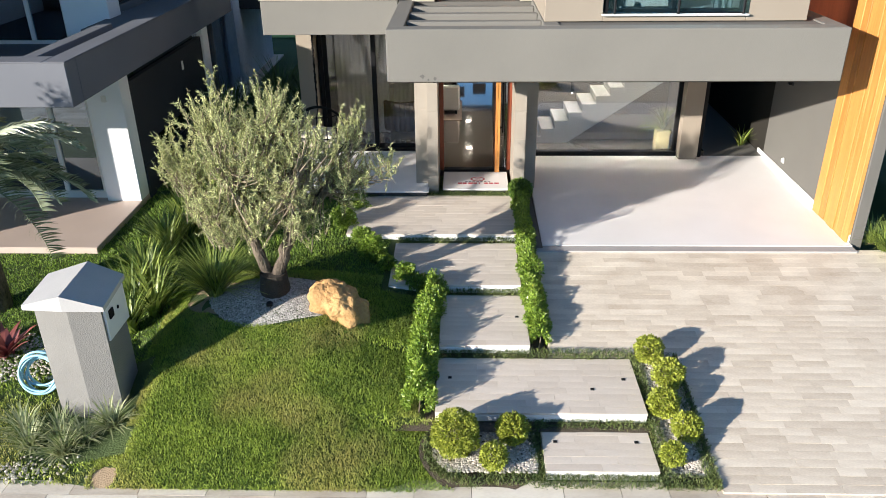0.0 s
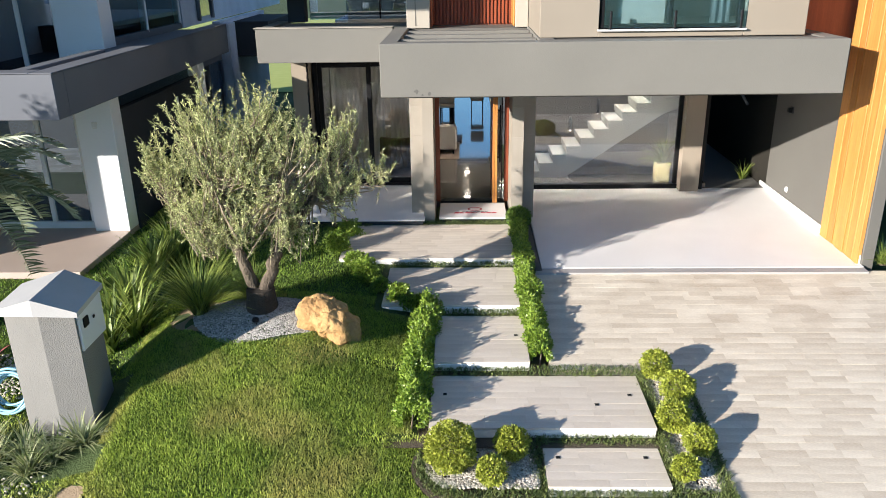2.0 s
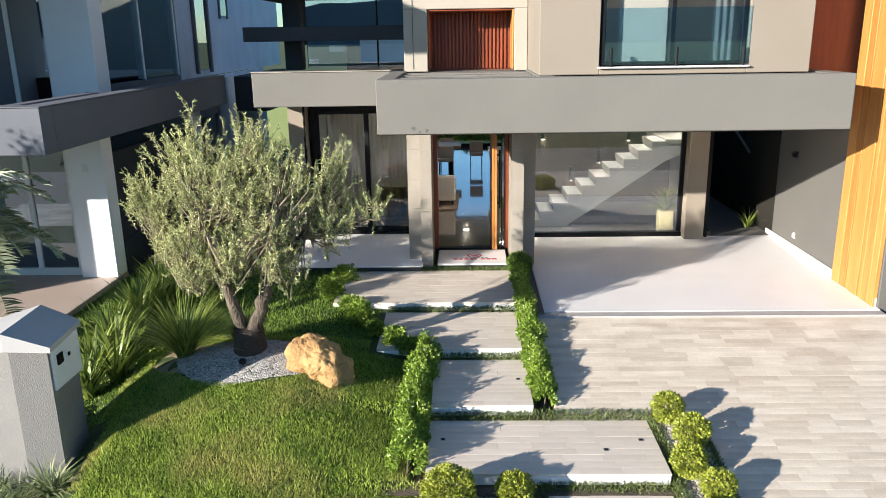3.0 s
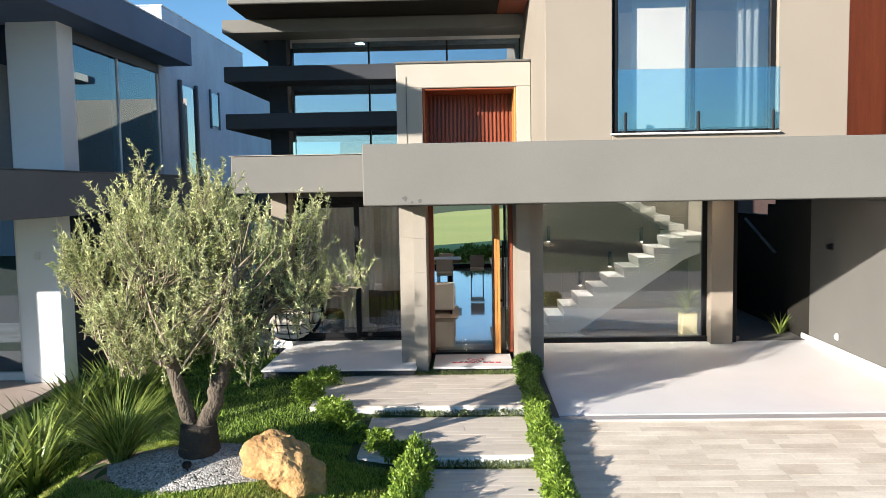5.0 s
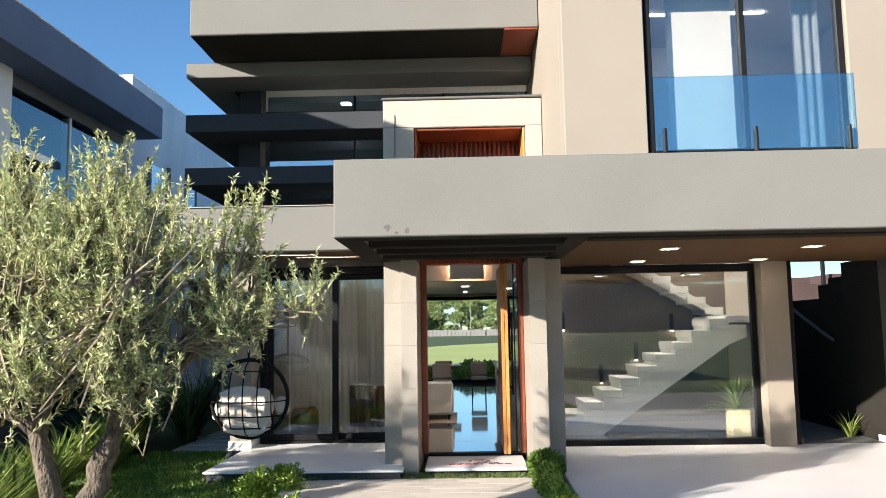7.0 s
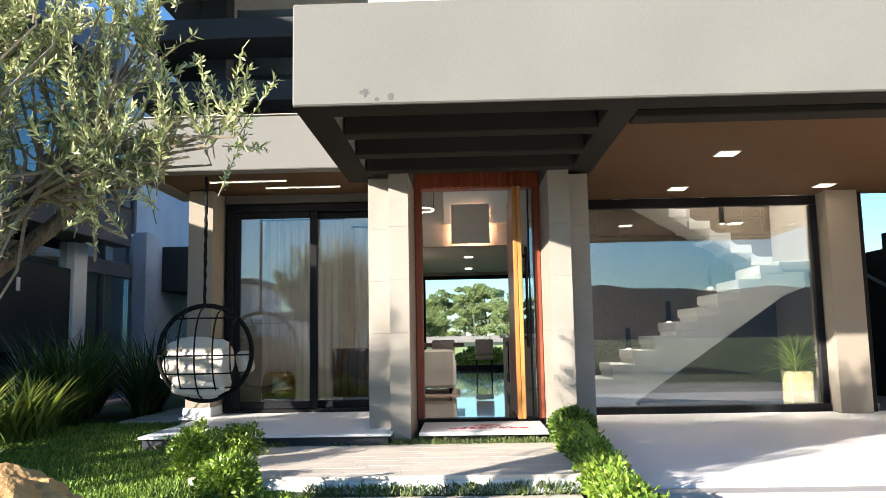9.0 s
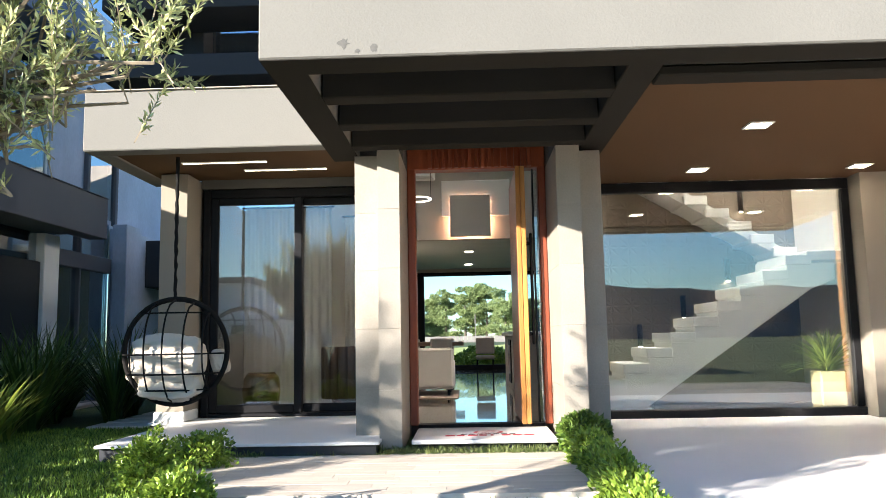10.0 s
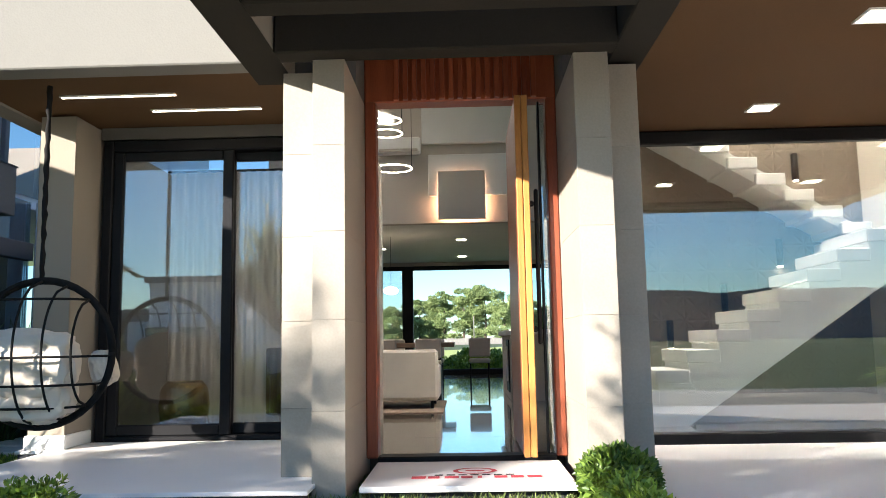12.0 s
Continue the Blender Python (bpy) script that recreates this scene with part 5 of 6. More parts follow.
# ---- palm next door ----
pm = thing("palm_tree", (-8.1, 11.4, -0.6), "grey-green feather palm next door", "palm")
bm = tube(bmesh.new(), [(-8.1, 11.4, -0.7), (-8.08, 11.4, 0.4), (-8.1, 11.42, 1.88)], [0.22, 0.19, 0.2], 12)
part("trunk", bm, M_BARK, pm, smooth=True)
rp = np.random.default_rng(8)
for k in range(26):
    a = 2 * math.pi * k / 26 * 2.618 + rp.normal() * 0.15
    el = rp.uniform(0.05, 1.25)
    d = np.array([math.cos(a), math.sin(a), 0])
    p, th, L = np.array([-8.1, 11.42, 1.9]), el, rp.uniform(1.7, 2.35)
    spine, V, F = [], [], []
    for j in range(15):
        spine.append(p.copy())
        p = p + (d * math.cos(th) + np.array([0, 0, math.sin(th)])) * L / 14
        th -= 0.115 * (1.2 if el > 0.5 else 1)
    s = np.array([-d[1], d[0], 0])
    for j in range(2, 15):
        for q in range(4):
            fr = (j - 1 + q / 4) / 14
            o = spine[j - 1] + (spine[j] - spine[j - 1]) * q / 4
            for sg in (-1, 1):
                ll = 0.62 * (1 - 0.6 * fr) * rp.uniform(0.85, 1.1)
                dd = s * sg * 0.75 + d * 0.55 + np.array([0, 0, rp.uniform(-0.25, 0.2)])
                e1 = o + dd * ll * 0.5
                e2 = o + dd * ll + np.array([0, 0, -0.12 * ll])
                w = np.array([0, 0, 0.014]) + d * 0.009
                b = len(V)
                V += [o - w, o + w, e1 + w, e1 - w, e2]
                F += [(b, b + 1, b + 2, b + 3), (b + 3, b + 2, b + 4)]
    fd = raw_mesh("frond", V, F, M_PALM, pm)
    part("rachis", tube(bmesh.new(), [tuple(x) for x in spine], [0.02 - 0.0012 * j for j in range(15)], 5), M_PALM, fd)

# ---- staircase behind the big window ----
stair = thing("staircase", (3.6, 19.5, 0), "white staircase with thick floating-look treads", "stairs", kind="structure")
bm = bmesh.new()
prof = [(1.62, 0.0), (1.62, 0.1)]
for i in range(-2, 8):
    x, z = 2.29 + 0.333 * i, 0.59 + 0.211 * i
    prof += [(x + 0.02, z - 0.142), (x + 0.352, z - 0.142)]
prof += [(4.95, 1.95), (5.3, 1.95), (5.3, 1.72), (4.95, 1.58), (2.62, 0.0)]
lo = [bm.verts.new((x, 18.945, z)) for x, z in prof]
hi = [bm.verts.new((x, 19.95, z)) for x, z in prof]
bm.faces.new(lo)
bm.faces.new(hi[::-1])
for i in range(len(prof)):
    j = (i + 1) % len(prof)
    bm.faces.new((lo[j], lo[i], hi[i], hi[j]))
bmesh.ops.recalc_face_normals(bm, faces=bm.faces)
part("string", bm, M_WHITE, stair)
for i in range(-2, 8):
    x, z = 2.29 + 0.333 * i, 0.59 + 0.211 * i
    part("tread", boxes((x, x + 0.36, 18.93, 20.0, z - 0.14, z), bev=0.008), M_WHITE, stair)
part("landing", boxes((4.92, 5.59, 18.93, 20.88, 1.98, 2.12)), M_WHITE, stair)
for i in range(8):
    x, z = 5.26 - 0.333 * i, 2.3 + 0.211 * i
    part("tread", boxes((x - 0.36, x, 20.02, 20.88, z - 0.14, z), bev=0.008), M_WHITE, stair)
bm = bmesh.new()
q = [(5.36, 1.97), (5.36, 2.12), (2.61, 3.85), (2.61, 3.6)]
lo = [bm.verts.new((x, 20.1, z)) for x, z in q]
hi = [bm.verts.new((x, 20.85, z)) for x, z in q]
bm.faces.new(lo)
bm.faces.new(hi[::-1])
for i in range(4):
    bm.faces.new((lo[(i + 1) % 4], lo[i], hi[i], hi[(i + 1) % 4]))
bmesh.ops.recalc_face_normals(bm, faces=bm.faces)
part("upper_string", bm, M_WHITE, stair)
part("plinth", boxes((2.75, 5.3, 19.2, 20.8, 0.001, 0.2)), M_CONC, None, "low grey stone plinth under the stairs", kind="structure", category="plinth")
part("stair_side_wall", boxes((5.6, 5.69, 18.4, 20.88, 0.0, 6.6), bev=0), M_WALLIN, None, "pale wall at the end of the stairs", kind="structure", category="wall")
for x, z in ((2.96, 0.8), (3.69, 1.26), (4.45, 1.85), (4.73, 3.0), (2.2, 1.9)):
    t = thing("wall_light", (x, 20.85, z), "slim black cylinder wall light by the stairs", "lamp", "wall lights by the stairs")
    part("tube", tube(bmesh.new(), [(x, 20.83, z), (x, 20.83, z + 0.36)], 0.045, 12), M_FRAME, t, smooth=True)
    part("lens", tube(bmesh.new(), [(x, 20.83, z - 0.012), (x, 20.83, z - 0.002)], 0.032, 12), M_LAMP, t)
    part("fixing", boxes((x - 0.02, x + 0.02, 20.87, 20.9, z + 0.1, z + 0.26)), M_FRAME, t)

# relief panels on the stair wall
bm = bmesh.new()
c0 = bm.verts.new((0, -0.012, 0))
ring = []
for k in range(16):
    a = 2 * math.pi * k / 16
    r = 0.24 if k % 2 == 0 else 0.13
    m = max(abs(math.cos(a)), abs(math.sin(a)))
    ring.append(bm.verts.new((math.cos(a) * r / (m if k % 2 == 0 else 1), -0.016 if k % 2 else 0.0, math.sin(a) * r / (m if k % 2 == 0 else 1))))
for k in range(16):
    bm.faces.new((c0, ring[(k + 1) % 16], ring[k]))
bmesh.ops.recalc_face_normals(bm, faces=bm.faces)
bm.transform(Matrix.Scale(U, 4))
pme = bpy.data.meshes.new("panel")
bm.to_mesh(pme)
bm.free()
finish(pme, M_RELIEF)
wall_panel_parent = bpy.data.objects["wall_stair"]
for ix in range(12):
    for iz in range(12):
        ob = new("panel", pme)
        ob.parent = wall_panel_parent
        ob.location = Vector((1.88 + 0.325 * ix, 20.893, 0.18 + 0.325 * iz)) * U
        ob.scale = (0.66, 0.8, 0.66)

# plant pot at the stair window
M_POT = surface("ochre_pot", (0.50, 0.42, 0.22), (0.60, 0.52, 0.30), 2, 60, 0.5, 0.1)
pp = thing("potted_plant", (4.95, 18.62, 0), "green arching plant in an ochre square pot", "plant")
part("pot", boxes((4.78, 5.12, 18.45, 18.79, 0.0, 0.46), bev=0.02), M_POT, pp)
V, F = [], []
for i in range(280):
    a, th, p = rs.uniform(0, 6.283), rs.uniform(0.1, 1.25), np.array([4.95, 18.62, 0.44])
    d = np.array([math.cos(a), math.sin(a) * 0.6, 0])
    s = np.array([-d[1], d[0], 0])
    b = len(V)
    for k in range(6):
        w = 0.022 * (1 - (k / 5) ** 2) + 0.001
        V += [p - s * w, p + s * w]
        p = p + (d * math.sin(th) + np.array([0, 0, math.cos(th)])) * 0.14
        th += 0.18
    F += [(b + 2 * k, b + 2 * k + 1, b + 2 * k + 3, b + 2 * k + 2) for k in range(5)]
raw_mesh("leaves", V, F, M_STRAP, pp)

# ---- hall, living and dining ----
M_FABRIC = surface("cream_fabric", (0.46, 0.42, 0.37), (0.56, 0.52, 0.46), 3, 160, 0.95, 0.3)
M_BROWN = surface("brown_leather", (0.10, 0.055, 0.03), (0.17, 0.095, 0.055), 3, 80, 0.5, 0.2)
M_GOLD = surface("hammered_gold", (0.45, 0.30, 0.12), (0.62, 0.44, 0.20), 8, 30, 0.25, 0.6, metal=1.0, bump_dist=0.02)
M_OAK = surface("table_oak", (0.20, 0.13, 0.08), (0.30, 0.20, 0.13), 2, 40, 0.4, 0.1, stretch=(0.4, 4, 1))
M_CLOTH = leaf_mat("curtain_cloth", (0.66, 0.65, 0.62), (0.74, 0.73, 0.70), 0.9, 0.5)
part("hall_wall", boxes((-1.05, -0.79, 17.32, 20.4, 0.0, 3.2), bev=0), M_CONC, None, "dark stone side wall of the entrance hall", kind="structure", category="wall")
sofa = thing("sofa", (-1.2, 21.9, 0), "cream upholstered sofa seen from behind", "sofa")
part("base", boxes((-2.3, -0.13, 21.45, 22.4, 0.12, 0.42), bev=0.03), M_FABRIC, sofa)
part("backrest", boxes((-2.3, -0.13, 21.4, 21.62, 0.13, 0.83), bev=0.04), M_FABRIC, sofa)
part("armrest", boxes((-0.3, -0.12, 21.5, 22.4, 0.13, 0.62), bev=0.04), M_FABRIC, sofa)
part("armrest", boxes((-2.31, -2.13, 21.5, 22.4, 0.13, 0.62), bev=0.04), M_FABRIC, sofa)
for x, y in ((-2.2, 21.5), (-0.22, 21.5), (-2.2, 22.3), (-0.22, 22.3)):
    part("leg", boxes((x - 0.025, x + 0.025, y - 0.025, y + 0.025, 0.0, 0.125)), M_FRAME, sofa)
rug = part("rug", boxes((-2.6, -0.05, 20.9, 22.9, 0.001, 0.015), bev=0.004), surface("rug_wool", (0.22, 0.16, 0.12), (0.30, 0.23, 0.18), 4, 150, 1.0, 0.5), None, "flat brown woven rug under the sofa", category="rug")
table = thing("dining_table", (-1.2, 27.2, 0), "long dark wooden dining table", "table")
part("tabletop", boxes((-2.9, 0.02, 26.7, 27.8, 0.82, 0.92)), M_OAK, table)
for x in (-2.6, -0.35):
    part("leg", boxes((x - 0.08, x + 0.08, 26.9, 27.6, 0.0, 0.82)), M_FRAME, table)


def dining_chair(x, y, turn):
    t = thing("dining_chair", (0, 0, 0), "cream dining chair with thin black legs", "chair", "chairs at the dining table")
    part("seat", boxes((-0.26, 0.26, -0.26, 0.26, 0.46, 0.56), bev=0.03), M_FABRIC, t)
    part("backrest", boxes((-0.26, 0.26, 0.2, 0.28, 0.6, 1.0), bev=0.03), M_FABRIC, t)
    for a in (-0.22, 0.22):
        for b in (-0.22, 0.22):
            part("leg", boxes((a - 0.015, a + 0.015, b - 0.015, b + 0.015, 0.0, 0.46)), M_FRAME, t)
    t.matrix_world = Matrix.Translation(Vector((x, y, 0)) * U) @ Matrix.Rotation(turn, 4, "Z")
    return t


ch = dining_chair(-0.5, 26.4, math.pi)
for x, y, r in ((-1.4, 26.4, math.pi), (-0.5, 28.1, 0), (-1.4, 28.1, 0)):
    copy_thing(ch, Matrix.Translation(Vector((x, y, 0)) * U) @ Matrix.Rotation(r, 4, "Z"))
stool = dining_chair(0.55, 27.6, math.pi)
stool.scale = (0.9, 0.9, 1.0)
bar = thing("bar_counter", (1.5, 24.5, 0), "pale bar counter with a dark wine cooler", "counter")
part("body", boxes((0.95, 2.0, 22.6, 25.3, 0.0, 1.02)), M_WALLIN, bar)
part("worktop", boxes((0.88, 2.05, 22.5, 25.3, 1.02, 1.1)), M_WHITE, bar)
cooler = part("cooler_door", boxes((0.93, 0.949, 22.8, 23.6, 0.12, 0.95)), M_FRAME, bar, "dark glass cooler door")
part("handle", boxes((0.9, 0.93, 22.9, 22.93, 0.3, 0.85)), M_WHITE, cooler)
for x0, x1, z0, z1, d in ((-0.41, 1.16, 3.78, 4.6, 0.03), (-0.53, 1.28, 4.82, 5.55, 0.05)):
    part("wall_panel", boxes((x0, x1, 25.42 - d, 25.498, z0, z1)), M_WHITE, None, "flat white panel on the hall wall", category="panel")
art = thing("backlit_panel", (0.24, 25.4, 3.29), "square grey wall panel with a warm backlight", "panel")
part("panel", boxes((-0.22, 0.7, 25.3, 25.36, 3.29, 4.25)), M_WALLIN, art)
part("backlight", boxes((-0.17, 0.65, 25.365, 25.385, 3.34, 4.2), bev=0), glow("backlight", (1.0, 0.62, 0.40), 5.5), art)
ac = thing("air_conditioner", (-0.95, 25.35, 4.6), "white wall-mounted air conditioner", "appliance")
part("casing", boxes((-1.4, -0.55, 25.25, 25.49, 4.62, 4.94), bev=0.03), M_WHITE, ac)
part("flap", boxes((-1.36, -0.6, 25.23, 25.249, 4.64, 4.7)), M_WALLIN, ac)
chand = thing("ring_chandelier", (-0.85, 22.0, 6.6), "chandelier of three glowing rings", "lamp")
M_RING = glow("ring_light", (1.0, 0.86, 0.66), 5.0)
for x, z, r in ((-0.78, 3.56, 0.28), (-0.88, 4.11, 0.24), (-0.85, 4.31, 0.2)):
    rg = part("ring", tube(bmesh.new(), [(x + r * math.cos(2 * math.pi * k / 32), 22.0 + r * math.sin(2 * math.pi * k / 32), z) for k in range(33)], 0.010, 6), M_RING, chand, smooth=True)
    part("wire", boxes((x + r - 0.004, x + r + 0.004, 21.996, 22.004, z, 6.6), bev=0), M_FRAME, rg)
for x, y, z in ((0.2, 28.0, 3.25), (1.6, 29.5, 3.25), (-1.8, 29.5, 3.25), (0.2, 31.5, 3.25), (3.2, 20.0, 6.6), (-2.6, 21.5, 6.6), (-2.6, 24.0, 6.6), (-2.2, 20.0, 6.6)):
    downlight(x, y, z, M_LAMPIN if z > 5 else M_DINELAMP)
# Two light lines added out of view to brighten the stairs.
for x0, x1, y in ((2.2, 5.0, 19.6), (2.2, 5.0, 18.8)):
    t = thing("linear_light", ((x0 + x1) / 2, y, 6.6), "unseen light line added to brighten the stairs", "lamp", "light lines over the stairs")
    part("profile", boxes((x0 - 0.02, x1 + 0.02, y - 0.07, y - 0.05, 6.57, 6.6), (x0 - 0.02, x1 + 0.02, y + 0.05, y + 0.07, 6.57, 6.6), bev=0), M_WHITE, t)
    part("diffuser", boxes((x0, x1, y - 0.05, y + 0.05, 6.575, 6.59), bev=0), M_STAIRFILL, t)
pend = thing("pendant_lamp", (-1.35, 27.3, 3.25), "small glowing pendant over the dining table", "lamp")
part("globe", tube(bmesh.new(), [(-1.35, 27.3, 1.98), (-1.35, 27.3, 2.0), (-1.35, 27.3, 2.06), (-1.35, 27.3, 2.12), (-1.35, 27.3, 2.15)], [0.05, 0.13, 0.16, 0.12, 0.03], 14), glow("globe_light", (1.0, 0.82, 0.6), 5.0), pend, smooth=True)
part("cable", boxes((-1.354, -1.346, 27.296, 27.304, 2.15, 3.25), bev=0), M_FRAME, pend)

gw = thing("window_3", (0, 33.0, 0), "wide black-framed garden window", "window", kind="structure")
part("frame", boxes((-3.3, 3.0, 32.98, 33.12, 0.0, 0.14), (-3.3, 3.0, 32.98, 33.12, 3.02, 3.14), (-1.58, -1.26, 32.98, 33.12, 0.14, 3.02), (1.72, 1.84, 32.98, 33.12, 0.14, 3.02), (-3.3, -3.18, 32.98, 33.12, 0.14, 3.02)), M_FRAME, gw)
for a, b in ((-3.18, -1.58), (1.84, 3.0)):
    part("pane", boxes((a, b, 33.04, 33.05, 0.14, 3.02), bev=0), M_GLASS, gw)

# living room behind the sliding doors
arm = thing("armchair", (-1.6, 20.0, 0), "round brown leather armchair", "chair")
bm = bmesh.new()
tube(bm, [(-1.6, 20.0, 0.1), (-1.6, 20.0, 0.14), (-1.6, 20.0, 0.4), (-1.6, 20.0, 0.45)], [0.4, 0.47, 0.47, 0.4], 24)
part("seat", bm, M_BROWN, arm, smooth=True)
bm = bmesh.new()
for k in range(13):
    a = math.pi * k / 12
    x, y = -1.6 + 0.5 * math.cos(a), 20.0 - 0.5 * math.sin(a)
    put_box(bm, x - 0.08, x + 0.08, y - 0.06, y + 0.06, 0.12, 0.9, 0.02, Matrix.Rotation(-a, 4, "Z"))
part("backrest", bm, M_BROWN, arm, smooth=True)
dstool = thing("drum_stool", (-2.85, 19.1, 0), "hammered gold drum stool behind the glass", "stool")
part("body", tube(bmesh.new(), [(-2.85, 19.1, 0.0), (-2.85, 19.1, 0.1), (-2.85, 19.1, 0.3), (-2.85, 19.1, 0.48), (-2.85, 19.1, 0.54)], [0.2, 0.25, 0.27, 0.25, 0.2], 20), M_GOLD, dstool, smooth=True)
part("top", tube(bmesh.new(), [(-2.85, 19.1, 0.541), (-2.85, 19.1, 0.555)], 0.19, 20), M_GOLD, dstool)


def curtain(x0, x1, y, z0, z1, label, waves=7):
    bm = bmesh.new()
    n = waves * 6
    lo = [bm.verts.new((x0 + (x1 - x0) * k / n, y + 0.04 * math.sin(k / 6 * 6.283), z0)) for k in range(n + 1)]
    hi = [bm.verts.new((x0 + (x1 - x0) * k / n, y + 0.03 * math.sin(k / 6 * 6.283), z1)) for k in range(n + 1)]
    for k in range(n):
        bm.faces.new((lo[k], lo[k + 1], hi[k + 1], hi[k]))
    g = bmesh.ops.solidify(bm, geom=list(bm.faces), thickness=0.006)
    c = thing("curtain", ((x0 + x1) / 2, y, z0), label, "curtain")
    part("cloth", bm, M_CLOTH, c, smooth=True)
    part("rail", boxes((x0 - 0.05, x1 + 0.05, y - 0.02, y + 0.02, z1, z1 + 0.03)), M_FRAME, c)


curtain(-3.3, -1.95, 19.75, 0.03, 3.05, "pale grey sheer curtain drawn across the living room", 11)
curtain(-1.9, -1.15, 20.75, 0.03, 3.05, "pale grey curtain behind the brown armchair", 6)
part("wall_living", boxes((-3.34, -1.06, 22.9, 23.0, 0.0, 3.2), bev=0), M_WALLIN, None, "plain wall of the living room", kind="structure", category="wall")

# upper bedroom: curtain, light line, guard clamps
curtain(4.45, 4.8, 14.4, 4.02, 6.45, "white curtain at the upper window", 3)
curtain(2.55, 2.62, 14.4, 4.02, 6.45, "white curtain at the upper window", 1)
blind = thing("roller_blind", (3.2, 14.3, 6.3), "half-lowered pale roller blind", "blind")
part("cloth", boxes((2.8, 3.63, 14.3, 14.31, 4.1, 6.35), bev=0), surface("blind_cloth", (0.46, 0.37, 0.29), (0.52, 0.43, 0.34), 2, 160, 0.9, 0.1), blind)
part("tube", boxes((2.7, 3.62, 14.27, 14.34, 6.35, 6.42)), M_WHITE, blind)
lt = thing("linear_light", (3.2, 15.62, 6.49), "slim light line in the bedroom ceiling", "lamp")
part("diffuser", boxes((2.6, 4.6, 15.6, 15.64, 6.48, 6.495), bev=0), M_LAMP, lt)
for x in (2.62, 3.72, 4.84):
    part("clamp", boxes((x - 0.02, x + 0.02, 13.86, 13.95, 4.03, 4.34)), M_FRAME, win)

# glass strips and lamp behind the fins
ug = thing("window_4", (-1.4, 18.95, 3.9), "dark glazing behind the horizontal fins", "window", kind="structure")
for x0, x1 in ((-3.55, -1.9), (-1.86, -0.2), (-0.16, 1.38)):
    part("pane", boxes((x0, x1, 18.98, 18.995, 3.9, 6.44), bev=0), M_BLUEGLASS, ug)
    part("mullion", boxes((x1, x1 + 0.04, 18.95, 19.03, 3.9, 6.44)), M_FRAME, ug)
part("side_pane", boxes((-4.08, -4.06, 19.0, 20.4, 3.9, 6.44), bev=0), M_BLUEGLASS, ug)
part("soffit_wood", boxes((0.86, 1.39, 16.52, 17.7, 6.69, 6.716), bev=0.004), M_REDWOOD, None, "red slatted timber soffit under the upper roof", kind="structure", category="soffit")
for i in range(22):
    x = -0.58 + i * 0.078
    part("slat", boxes((x, x + 0.045, 17.25, 17.298, 3.9, 5.08), bev=0.005), M_REDWOOD, lantern)
# Red timber like the other reveal; sunlight is painted in as gold.
part("reveal", boxes((1.1, 1.139, 16.45, 17.24, 3.9, 5.085)), M_WOOD, lantern, "timber reveal coloured gold for the sun on it")
part("reveal", boxes((-0.599, -0.56, 16.45, 17.24, 3.9, 5.085)), M_REDWOOD, lantern)
part("lining", boxes((-0.555, 1.095, 16.45, 17.24, 5.05, 5.088)), M_REDWOOD, lantern)
part("joint_line", boxes((-0.9, -0.89, 16.39, 16.41, 3.93, 5.3)), M_GREY, lantern)

# ---- neighbour: frames, rooms, planter ----
part("room_back", boxes((-16, -9.2, 20.0, 20.2, -0.1, 6.5), (-9.4, -9.2, 17.4, 20.0, 2.9, 6.5), bev=0), M_NGREY, nb)
# Block added out of view to keep the sun off the neighbour's column.
part("unseen_shade_wing", boxes((-13.5, -11.5, 11.9, 30, -0.4, 8.5), bev=0), M_NWALL, nb)
for x in (-7.9, -8.75, -10.2):
    part("window_frame", boxes((x, x + 0.1, 15.5, 15.62, 0.0, 2.9)), M_WHITE, nb)
part("window_frame", boxes((-16, -7.75, 15.48, 15.64, -0.1, 0.05)), M_WHITE, nb)
for y in (17.42, 19.55, 21.86):
    part("window_frame", boxes((-7.78, -7.69, y, y + 0.06, 3.6, 6.3)), M_NWALL, nb)
part("window_frame", boxes((-7.78, -7.69, 17.4, 21.94, 6.3, 6.55)), M_NGREY, nb)
part("window_frame", boxes((-7.78, -7.69, 17.4, 21.94, 3.5, 3.66)), M_NGREY, nb)
for x in (-9.5, -8.7):
    part("window_frame", boxes((x, x + 0.09, 16.95, 17.06, 2.95, 6.5)), M_WHITE, nb)
part("window_frame", boxes((-16, -8.6, 16.95, 17.06, 2.8, 3.02)), M_WHITE, nb)
w2 = part("side_window", boxes((-7.69, -7.66, 23.4, 24.55, 3.7, 6.22), bev=0), M_BLUEGLASS, nb)
part("frame", boxes((-7.695, -7.6, 23.28, 23.4, 3.6, 6.34)), M_NGREY, w2)
part("frame", boxes((-7.695, -7.6, 24.55, 24.67, 3.6, 6.34)), M_NGREY, w2)
w3 = part("side_window", boxes((-7.69, -7.66, 26.0, 26.7, 5.3, 6.3), bev=0), M_NGLASS, nb)
part("frame", boxes((-7.695, -7.64, 25.9, 26.0, 5.2, 6.4)), M_NGREY, w3)
part("frame", boxes((-7.695, -7.64, 26.7, 26.8, 5.2, 6.4)), M_NGREY, w3)
part("coping", boxes((-6.72, -6.34, 12.1, 21.62, 3.622, 3.64), (-16, -6.72, 12.1, 12.52, 3.622, 3.64)), M_NGREY, nb)
part("column_light", boxes((-7.42, -7.32, 15.25, 15.298, 2.1, 2.24)), M_WHITE, nb)
part("wall_light", boxes((-6.995, -6.97, 18.9, 19.0, 1.9, 2.12)), M_WHITE, nb)
part("strip_window", boxes((-6.99, -6.97, 16.8, 19.0, 0.62, 0.95), bev=0), M_NGLASS, nb)
